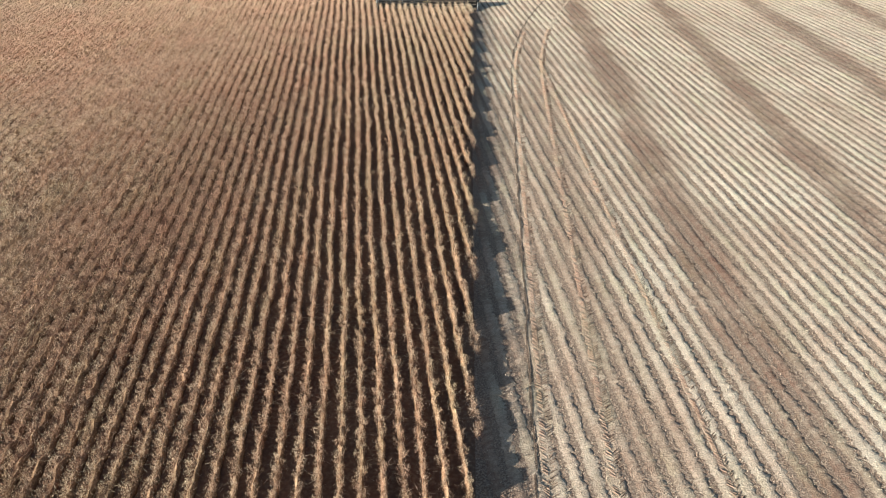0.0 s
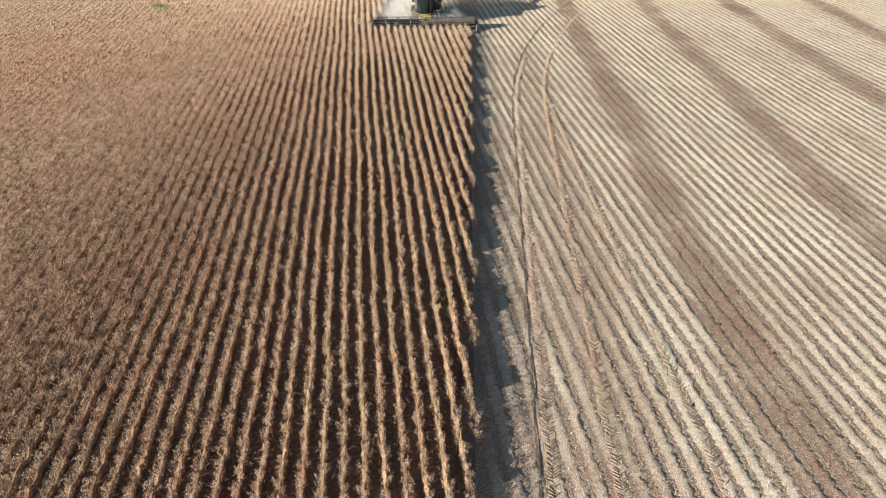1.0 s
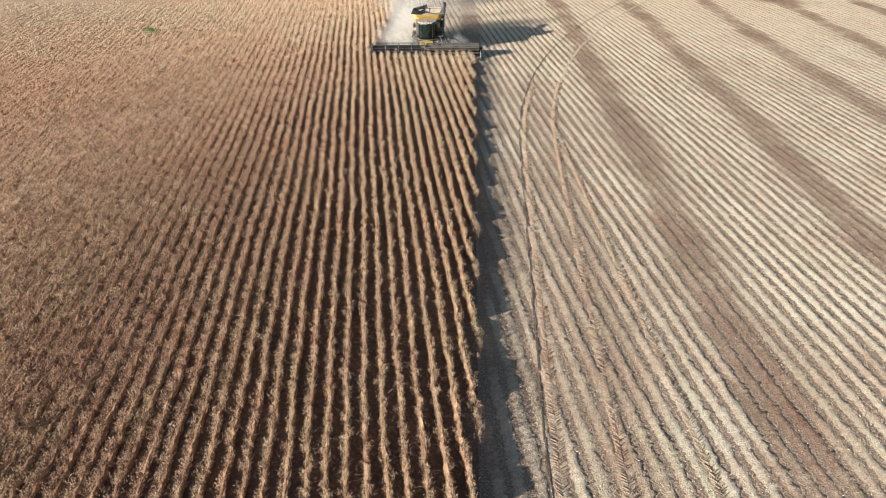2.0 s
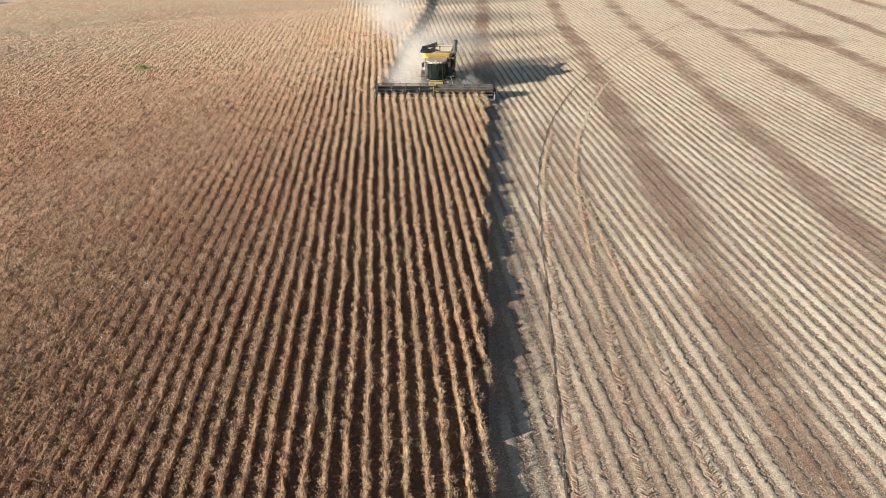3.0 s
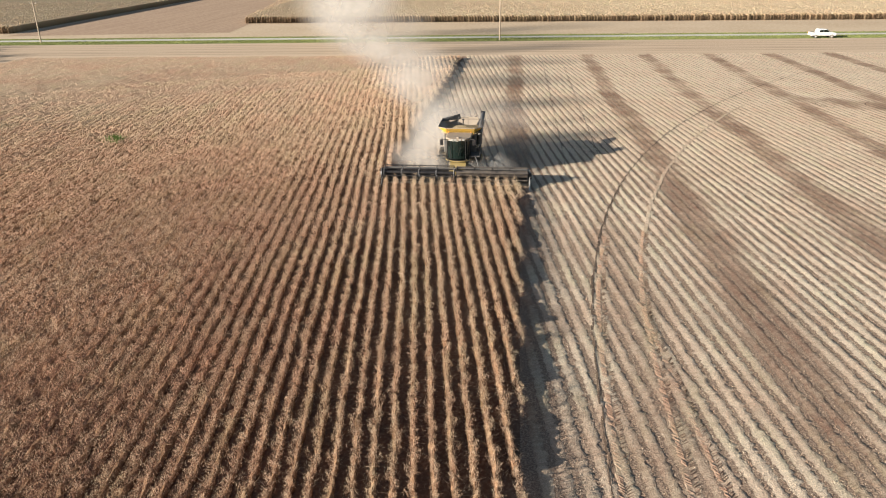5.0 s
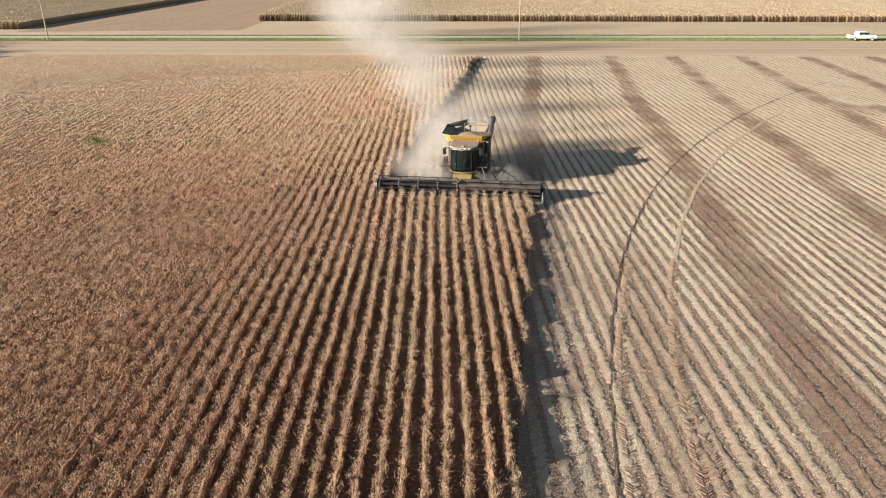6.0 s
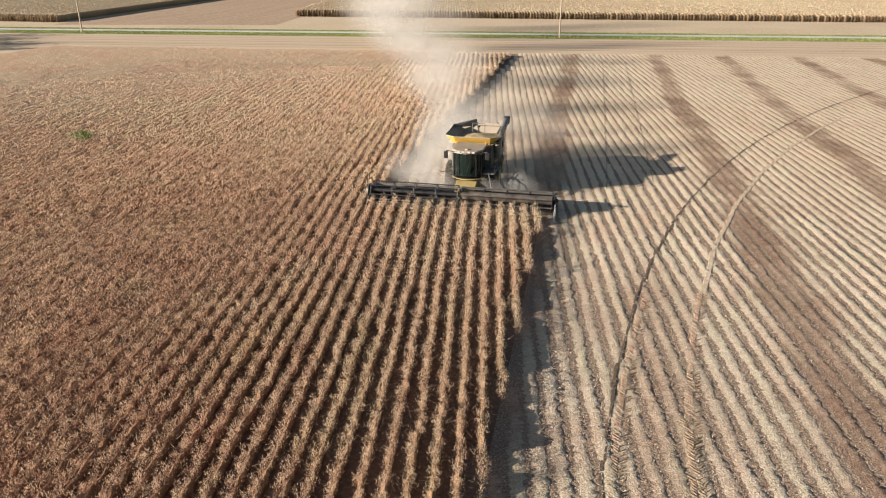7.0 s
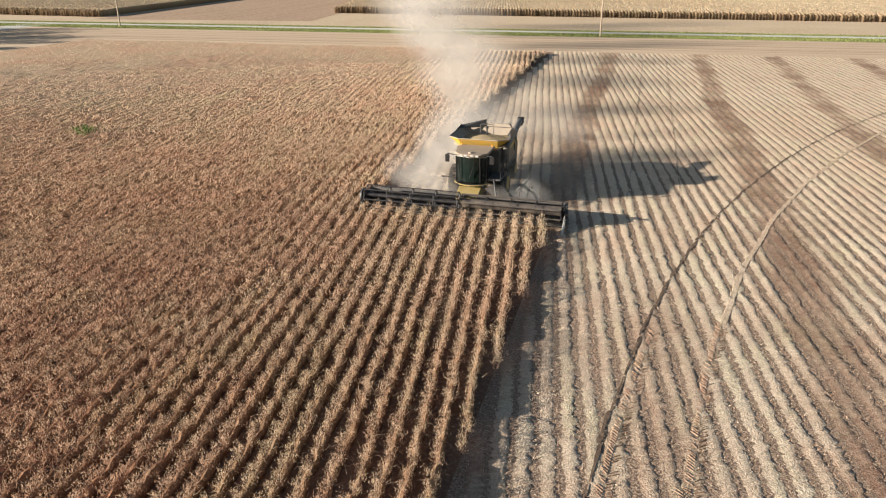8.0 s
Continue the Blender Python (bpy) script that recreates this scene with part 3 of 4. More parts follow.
def clods(name, line, y0, y1, label, thin=1.0):
    """A thin dark broken rut: short pressed lengths with crumbs of soil between them."""
    vs, fs = [], []
    y = y0
    while y < y1:
        ln = rng.uniform(0.5, 1.6)
        ys = np.linspace(y, min(y + ln, y1), 4)
        xs = line(ys) + rng.uniform(-0.05, 0.05)
        w = rng.uniform(0.035, 0.085)
        w = w * thin * (0.65 if y < 60 else 1.0)
        o = len(vs)
        for j, (px, py) in enumerate(zip(xs, ys)):
            ww = w * (0.6 if j in (0, 3) else 1.0) * rng.uniform(0.8, 1.2)
            vs += [(px - ww, py, 0.038), (px, py, 0.042 + rng.uniform(-0.006, 0.006)), (px + ww, py, 0.044)]
        for j in range(3):
            a = o + 3 * j
            fs += [(a, a + 1, a + 4, a + 3), (a + 1, a + 2, a + 5, a + 4)]
        y += ln + rng.uniform(-0.35, 0.12)
    return tagged(sheet_mesh(name, vs, fs, RUT), label, "wheel track", kind="structure")


clods("wheel_rut", track_line, 2, 148, "narrow dark broken rut curving across the stubble")
wheel_track("wheel_track", track_line, 2, 70, 0.5, 0.62, "curving tyre track with chevron marks in the stubble")
wheel_track("wheel_track", track_line, 2, 72, 3.0, 0.62, "curving tyre track with chevron marks in the stubble")
wheel_track("wheel_track", track_line, 72, 120, 3.0, 0.3, "faint pale tyre track curving across the stubble", shade=0.66)
wheel_track("wheel_track", lambda y: 8.0 - 0.06 * (y - 35), 2, 60, 0.0, 0.55, "tyre track with chevron marks along the stubble rows")
for x0, high, lean in ((36.8, 119.6, 0.35), (42.6, 118.2, -0.2), (46.0, 119.5, 0.3)):          # where a machine turned on the spot
    clods("turning_mark", lambda y, x0=x0, high=high, lean=lean: x0 + 0.28 * (y - high) ** 2 + lean * (y - high), high - 3.0, high + 2.8, "dark curved mark where a wheel turned on bare soil")
for x0 in (3.4, 6.8):
    clods("wheel_rut", lambda y, x0=x0: x0 - 0.011 * (y - 110), 88, 157, "faint dark wheel rut along the harvested strip", 0.3)


# ---- beyond the road: standing corn ----
def corn_rows(name, keep, ks, lean, wide=0.4):
    """Standing corn: each row a ragged ridge from its first to its last plant."""
    al = np.array([math.sin(lean), math.cos(lean)])
    ac = np.array([al[1], -al[0]])
    vs, fs, ts, base, ends, crowns = [], [], [], 0, [], []
    fine = np.arange(150, 520, 0.25)
    for k in ks:
        u = k * PITCH
        ok = keep(u * ac[0] + fine * al[0], u * ac[1] + fine * al[1])
        if ok.sum() < 24:
            continue
        a, b = fine[ok][0] + rng.uniform(-0.4, 0.4), fine[ok][-1]
        s = np.concatenate([a + np.arange(0, 6, 0.6), np.linspace(a + 6, b, max(3, int((b - a) / 7)))])
        n = len(s)
        h = (1.75 + rng.uniform(-0.16, 0.1, n) * np.where(s < a + 6, 1.0, 0.25)) * np.clip(0.8 + (s - a) / 4, 0, 1)
        w = (wide - 0.03 + rng.uniform(-0.02, 0.02, n)) * np.clip(0.25 + (s - a) / 4, 0, 1)
        off = np.stack([-w * 0.9, -w, np.zeros(n), w, w * 0.9], -1) + rng.uniform(-0.04, 0.04, (n, 1))
        hi = np.stack([np.zeros(n), h * 0.97, h, h * 0.97, np.zeros(n)], -1)
        x, y = u * ac[0] + s * al[0], u * ac[1] + s * al[1]
        vs.append(np.stack([x[:, None] + off * ac[0], y[:, None] + off * ac[1], hi], -1).reshape(-1, 3))
        q = (np.arange(n - 1)[:, None] * 5 + np.arange(4)[None, :]).ravel()
        fs.append(np.stack([q, q + 1, q + 6, q + 5], -1) + base)
        fs.append(np.array([[0, 1, 3, 4]]) + base)
        # Feet and front ends tinted darker, painting in the shade between stalks.
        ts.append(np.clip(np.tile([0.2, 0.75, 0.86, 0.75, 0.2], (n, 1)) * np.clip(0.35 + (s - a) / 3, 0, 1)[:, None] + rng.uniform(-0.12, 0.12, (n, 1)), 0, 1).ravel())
        base += 5 * n
        ends.append((x[0], y[0]))
        crowns.append((k, a))
    ks_of, from_a = np.array(crowns).T
    ks_of, from_a = np.repeat(ks_of, 130), np.repeat(from_a, 130)
    along = from_a + 2 + 110 * rng.uniform(0, 1, len(ks_of)) ** 1.4
    n = len(along)
    tx, ty = ks_of * PITCH * ac[0] + along * al[0] + rng.normal(0, 0.15, n), ks_of * PITCH * ac[1] + along * al[1]
    tassels = blades(tx, ty, np.full(n, 1.6), rng.uniform(0.25, 0.5, n), rng.uniform(0.15, 0.3, n), 0.1, rng.uniform(0.55, 0.85, n), 0.92)
    tagged(sheet_mesh("corn_tassels", *tassels[:2], CORN, tassels[2]), "pale dry tassels and top leaves of ripe corn", "corn leaves", kind="stuff")
    e = np.repeat(np.array(ends), 90, axis=0)
    n = len(e)
    z = rng.uniform(0.1, 1.5, n)
    # End leaves darken downwards, with the shade among them put into the tint.
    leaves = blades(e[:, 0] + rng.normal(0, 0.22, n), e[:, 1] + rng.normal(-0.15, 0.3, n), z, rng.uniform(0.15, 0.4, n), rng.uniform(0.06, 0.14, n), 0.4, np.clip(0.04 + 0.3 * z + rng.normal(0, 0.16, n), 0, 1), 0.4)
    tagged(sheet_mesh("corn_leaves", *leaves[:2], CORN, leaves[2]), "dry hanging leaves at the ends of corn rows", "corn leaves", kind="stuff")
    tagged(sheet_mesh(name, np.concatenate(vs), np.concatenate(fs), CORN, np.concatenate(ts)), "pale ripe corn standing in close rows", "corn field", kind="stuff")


def corn_right(x, y):
    return (x > -82 - 0.13 * (y - 234)) & (y > 237.5 + 0.05 * x) & (y < 450)


def corn_left(x, y):
    return (x < -136 - 0.1 * (y - 217)) & (y > 205) & (x > -330) & (y < 450)


corn_rows("corn_field", corn_right, range(-70, 330), radians(-11.5))
corn_rows("corn_field", corn_left, range(-330, -120), radians(-5.8), 0.4)
xs, ys = np.array([-131.0, -76.0, -108.0, -157.0]), np.array([199.0, 208.0, 440.0, 440.0])
tagged(sheet_mesh("far_stubble", np.stack([xs, ys, np.full(4, 0.03)], -1), [(0, 1, 2, 3)], FAR_BROWN), "brown stubble strip with drilled lines between corn fields", "field", kind="structure")


def verge_blades(x0, x1, y0, y1, n):
    x = rng.uniform(x0, x1, n)
    y = rng.uniform(y0, y1, n) + SKEW * x
    return blades(x, y, np.full(n, 0.02), rng.uniform(0.08, 0.22, n), rng.uniform(0.12, 0.28, n), 0.2, rng.uniform(0, 1, n), 0.8)


for y0, y1, n in ((189.7, 196.1, 30000), (199.8, 202.8, 12000)):
    v, f, t = verge_blades(-200, 150, y0, y1, n)
    tagged(sheet_mesh("grass", v, f, GRASS, t), "short green roadside grass", "grass", kind="stuff")


def weed(x, y, size, n, label):
    """A green weed that stands up out of the crop."""
    px, py = rng.normal(x, size * 0.45, n), rng.normal(y, size * 0.45, n)
    v, f, t = blades(px, py, rng.uniform(0.3, 1.0, n), rng.uniform(0.2, 0.45, n), rng.uniform(0.08, 0.16, n), 0.3, rng.uniform(0, 1, n), 0.5)
    tagged(sheet_mesh("weed_clump", v, f, GREEN, t), label, "weed", kind="stuff")


weed(-42.7, 92.6, 1.1, 240, "bright green weed clump standing among tan soybeans")


# ---- the harvester ----
def harvester(x, y):
    """Faces -y. Height to the tank's rim 4.0 m, cutting width 12.4 m."""
    c = empty("combine_harvester", pose(x, y, 0), label="dusty yellow and white combine harvester cutting soybeans with its tank open", category="combine harvester")
    # body
    b = slab(B(), [(-1.45, -0.3, 1.15), (-1.45, 5.9, 1.3), (-1.45, 6.3, 2.2), (-1.45, 5.6, 3.2), (-1.45, 3.0, 3.35), (-1.45, -0.3, 3.35)], (2.9, 0, 0), 0.06)
    body = part("body", b, GREY, c, "dusty grey sheet-metal body")
    for sx in (-1, 1):
        side = part("side_panel", slab(B(), [(sx * 1.47, 0.6, 1.75), (sx * 1.47, 5.5, 1.9), (sx * 1.47, 5.3, 3.0), (sx * 1.47, 0.6, 3.2)], (sx * 0.09, 0, 0), 0.02), WHITE, c, "off-white side panel")
        part("panel_stripe", slab(B(), [(sx * 1.565, 0.8, 2.75), (sx * 1.565, 5.2, 2.75), (sx * 1.565, 5.2, 2.95), (sx * 1.565, 0.8, 2.95)], (sx * 0.012, 0, 0)), YELLOW, side)
    b = box(B(), (0, 4.6, 3.45), (2.3, 1.9, 0.5), bevel=0.08)
    part("engine_cover", b, BLACK, c)
    b = slab(B(), [(-1.3, 5.9, 0.9), (-1.3, 7.0, 0.75), (-1.3, 7.1, 1.9), (-1.3, 6.2, 2.4)], (2.6, 0, 0), 0.05)
    part("straw_hood", b, GREY, c)
    # grain tank: four flared panels with thickness, open above
    z0, z1 = 3.36, 3.92
    lo = [(-1.2, 0.1), (1.2, 0.1), (1.3, 0.6), (1.3, 3.0), (1.2, 3.2), (-1.2, 3.2), (-1.3, 3.0), (-1.3, 0.6)]
    hi = [(-1.3, -0.4), (1.3, -0.4), (2.0, 0.1), (2.0, 3.0), (1.5, 3.5), (-1.5, 3.5), (-2.0, 3.0), (-2.0, 0.1)]
    centre = Vector((0, 1.6, 4.4))
    for i in range(8):
        j = (i + 1) % 8
        p = [Vector((*lo[i], z0)), Vector((*lo[j], z0)), Vector((*hi[j], z1)), Vector((*hi[i], z1))]
        inward = (centre - (p[0] + p[2]) / 2).normalized() * 0.03
        front = i in (0, 1, 7)
        flap = part("tank_flap", slab(B(), p, inward), YELLOW if front else GREY, c, "yellow front tank flap" if front else "grey tank flap")
        # Right-hand linings are black: shade inside the tank put into the colour.
        part("lining", slab(B(), [q + inward * 1.4 for q in p], inward * 0.4), BLACK if i in (1, 2, 3) else TAN, flap, "dusty inner face")
        part("rim", rod(B(), p[3] + Vector((0, 0, 0.02)), p[2] + Vector((0, 0, 0.02)), 0.03, seg=8), TAN if front else BLACK, flap)
    for s in (-1, 1):
        p = [(s * 2.0, 0.3, z1), (s * 2.0, 2.9, z1), (s * 1.9, 2.8, z1 + 0.26), (s * 1.9, 0.8, z1 + 0.12)]
        if s > 0:
            p = [(2.0, 0.5, z1), (2.0, 2.0, z1), (1.9, 1.8, z1 + 0.42), (1.9, 0.7, z1 + 0.4)]
        part("tank_extension", slab(B(), p, (-s * 0.03, 0, 0.0)), BLACK, c, "dark folding tank extension")
    p = [(-1.5, 3.52, z1), (1.5, 3.52, z1), (1.3, 3.58, z1 + 0.22), (-1.2, 3.58, z1 + 0.25)]
    part("tank_extension", slab(B(), p, (0, 0.03, 0)), TAN, c, "tan rear tank screen")
    p = [(-1.98, 2.6, z1), (-0.35, 3.5, z1), (-0.3, 3.62, z1 + 0.52), (-1.95, 2.75, z1 + 0.2)]
    part("tank_extension", slab(B(), p, (0.02, -0.03, 0)), GREY, c, "dusty grey folding tank extension")
    # beans heaped in the tank
    g = B()
    bmesh.ops.create_grid(g, x_segments=14, y_segments=12, size=1.0)
    for v in g.verts:
        v.co = Vector((v.co.x * 1.72, 1.6 + v.co.y * 1.5, 3.5 + 0.28 * max(0, 1 - v.co.length) + 0.02 * math.sin(9 * v.co.x + 7 * v.co.y)))
    ext = bmesh.ops.extrude_face_region(g, geom=list(g.faces))
    for v in ext["geom"]:
        if isinstance(v, bmesh.types.BMVert):
            v.co.z = 3.3
            v.co.x *= 0.78
    part("grain_heap", g, BEANS, c, "heap of tan soybeans in the tank", smooth=True)
    f = B()
    for sx in (-0.35, 0.55):
        rod(f, (sx, 1.9, 3.8), (sx, 1.9, 4.45), 0.025, seg=6)
    rod(f, (-0.35, 1.9, 4.45), (0.55, 1.9, 4.45), 0.025, seg=6)
    part("tank_ladder_rail", f, GREY, c)
    part("level_sensor", rod(rod(B(), (0.1, 1.9, 3.75), (0.1, 1.9, 4.2), 0.05, seg=8), (0.1, 1.9, 4.2), (0.1, 1.9, 4.32), 0.14, 0.06, 10), BLACK, c)
    # cab
    cab = part("cab", slab(B(), [(-0.98, -1.75, 1.5), (-0.98, -0.35, 1.5), (-0.98, -0.3, 3.35), (-0.98, -1.75, 3.35)], (1.96, 0, 0), 0.06), BLACK, c, "black cab frame")
    w, ring = B(), []
    for q in range(9):
        an = radians(-62 + 15.5 * q)
        ring.append([w.verts.new((1.08 * math.sin(an) * k, -1.6 - (0.75 + lift) * math.cos(an) * k, z)) for k in (1.0, 0.96) for z, lift in ((1.66, 0.0), (3.32, 0.2))])
    for a_, b_ in zip(ring[:-1], ring[1:]):
        for m, n in ((0, 1), (1, 3), (3, 2), (2, 0)):
            w.faces.new((a_[m], a_[n], b_[n], b_[m]))
    for e_ in (ring[0], ring[-1]):
        w.faces.new((e_[0], e_[1], e_[3], e_[2]))
    part("windscreen", w, GLASS, cab, "dark curved windscreen")
    for s in (-1, 1):
        part("side_window", slab(B(), [(s * 0.98, -1.7, 1.8), (s * 0.98, -0.6, 1.8), (s * 0.98, -0.55, 3.25), (s * 0.98, -1.7, 3.25)], (s * 0.025, 0, 0)), GLASS, cab)
        part("pillar", rod(B(), (s * 0.97, -1.98, 1.6), (s * 0.97, -2.06, 3.34), 0.05, seg=8), BLACK, cab)
    r = slab(B(), [(-1.1, -2.1, 3.38), (-0.75, -2.55, 3.38), (-0.3, -2.72, 3.38), (0.3, -2.72, 3.38), (0.75, -2.55, 3.38), (1.1, -2.1, 3.38), (1.15, -0.3, 3.42), (-1.15, -0.3, 3.42)], (0, 0, 0.16), 0.06)
    roof = part("roof", r, WHITE, cab, "dusty pale cab roof with work lights")
    for sx in (-0.5, -0.2, 0.2, 0.5):
        part("work_light", box(B(), (sx, -2.69, 3.46), (0.2, 0.07, 0.12), bevel=0.015), PALE, roof)
    for sx in (-1.0, 1.0):
        part("beacon", rod(B(), (sx, -0.55, 3.6), (sx, -0.55, 3.72), 0.045, 0.035), AMBER, roof)
    part("antenna_dome", rod(B(), (0, -2.3, 3.54), (0, -2.3, 3.62), 0.16, 0.1, 14), TAN, roof)
    for q in (-0.66, 0.66):
        part("screen_post", rod(B(), (q, -2.33, 1.66), (q, -2.52, 3.32), 0.03, seg=6), BLACK, cab)
    part("grab_rail", rod(rod(B(), (-1.0, -2.2, 3.3), (0, -2.66, 3.34), 0.022, seg=6), (0, -2.66, 3.34), (1.0, -2.2, 3.3), 0.022, seg=6), PALE, cab)
    lip, prev = B(), None
    for q in range(11):
        an = radians(-75 + 15 * q)
        here = (1.16 * math.sin(an), -1.55 - 0.9 * math.cos(an), 1.52 - 0.04 * math.cos(an))
        if prev:
            rod(lip, prev, here, 0.04, seg=8)
        prev = here
    part("platform_edge", lip, DUSTY_SHADED_YELLOW, cab, "yellow curved platform edge")
    part("wiper", rod(B(), (0.0, -2.5, 2.0), (0.25, -2.53, 2.75), 0.015, seg=6), BLACK, cab)
    for s in (-1, 1):
        arm = part("mirror_arm", rod(rod(B(), (s * 1.0, -2.3, 3.38), (s * 1.42, -2.5, 3.5), 0.025, seg=6), (s * 1.42, -2.5, 3.5), (s * 1.42, -2.5, 2.95), 0.02, seg=6), BLACK, cab)
        part("mirror", box(B(), (s * 1.42, -2.53, 3.2), (0.28, 0.08, 0.5), bevel=0.03), BLACK, arm)
        low = part("marker_arm", rod(B(), (s * 1.0, -2.1, 1.85), (s * 1.75, -2.35, 1.95), 0.025, seg=6), BLACK, c)
        part("marker_lamp", box(B(), (s * 1.78, -2.36, 1.95), (0.16, 0.07, 0.1), bevel=0.02), GREY, low)
    # feeder house, deck, ladder and rail
    b = slab(B(), [(-0.72, -3.2, 0.5), (-0.72, -0.4, 1.0), (-0.72, -0.4, 1.5), (-0.72, -2.2, 1.35), (-0.72, -3.2, 1.05)], (1.44, 0, 0), 0.04)
    part("platform_lip", box(B(), (0, -1.95, 1.44), (1.9, 0.7, 0.14), bevel=0.06), BLACK, c)
    feeder = part("feeder_house", b, DUSTY_SHADED_YELLOW, c, "dusty yellow feeder house")
    for s in (-1, 1):
        part("lift_cylinder", rod(B(), (s * 0.6, -3.2, 0.5), (s * 0.6, -0.9, 0.95), 0.06), GREY, feeder)
    deck = part("deck", box(B(), (1.45, -0.9, 1.78), (0.85, 1.9, 0.08)), GREY, c)
    rail = B()
    for yy in (-1.8, -0.9, 0.0):
        rod(rail, (1.84, yy, 1.8), (1.84, yy, 2.75), 0.025, seg=6)
    for zz in (2.3, 2.75):
        rod(rail, (1.84, -1.8, zz), (1.84, 0.0, zz), 0.025, seg=6)
    part("handrail", rail, BLACK, deck)
    lad = B()
    for s in (-0.25, 0.25):
        rod(lad, (1.95, -1.95 + s, 1.75), (2.3, -1.95 + s, 0.4), 0.03, seg=6)
    for q in range(5):
        rod(lad, (1.98 + 0.075 * q, -2.2, 1.6 - 0.28 * q), (1.98 + 0.075 * q, -1.7, 1.6 - 0.28 * q), 0.025, seg=6)
    part("ladder", lad, BLACK, c, "dark folding access ladder")
    # wheels
    for s in (-1, 1):
        for yy, rad, wid, xx in ((0.35, 0.98, 0.75, 1.55), (4.9, 0.68, 0.5, 1.35)):
            t = B()
            bmesh.ops.create_cone(t, cap_ends=True, segments=28, radius1=rad, radius2=rad, depth=wid, matrix=pose(s * xx, yy, rad, 0, 90, 0))
            ed = [e for e in t.edges if any(len(f.verts) > 4 for f in e.link_faces)]
            bmesh.ops.bevel(t, geom=ed, offset=0.12, segments=2, affect="EDGES")
            for q in range(22):
                an = 2 * math.pi * q / 22
                for h in (-1, 1):
                    box(t, (s * xx + h * wid * 0.22, yy + rad * math.cos(an), rad + rad * math.sin(an)), (wid * 0.42, 0.07, 0.08), (math.degrees(an) + 90, 0, h * 18), 0)
            wheel = part("wheel", t, RUBBER, c, "dusty lugged tyre")
            part("rim", rod(B(), (s * (xx + wid / 2 - 0.08), yy, rad), (s * (xx + wid / 2 + 0.02), yy, rad), rad * 0.55, rad * 0.5, 20), YELLOW, wheel)
    part("front_axle", rod(B(), (-1.4, 0.35, 0.95), (1.4, 0.35, 0.95), 0.16), BLACK, c)
    part("rear_axle", rod(B(), (-1.2, 4.9, 0.68), (1.2, 4.9, 0.68), 0.12), BLACK, c)
    # unloading auger folded back along the side
    a = rod(B(), (1.75, 0.3, 3.35), (1.7, 5.3, 4.05), 0.2, seg=14)
    rod(a, (1.72, 0.25, 2.4), (1.75, 0.3, 3.4), 0.22, seg=14)
    auger = part("unloading_auger", a, GREY, c, "folded dark unloading auger")
    part("spout", slab(B(), [(1.5, 5.2, 3.75), (1.5, 5.75, 3.85), (1.5, 5.9, 4.25), (1.5, 5.55, 4.3), (1.5, 5.2, 4.1)], (0.42, 0, 0), 0.04), BLACK, auger)
    part("exhaust", rod(rod(B(), (1.1, 4.6, 3.6), (1.1, 4.6, 3.8), 0.08), (1.1, 4.6, 3.8), (1.1, 4.8, 3.92), 0.075), BLACK, c)
    # rear rotary screen and tail lamps
    part("radiator_screen", rod(B(), (1.5, 4.6, 2.6), (1.62, 4.6, 2.6), 0.5, seg=24), BLACK, c)
    return c


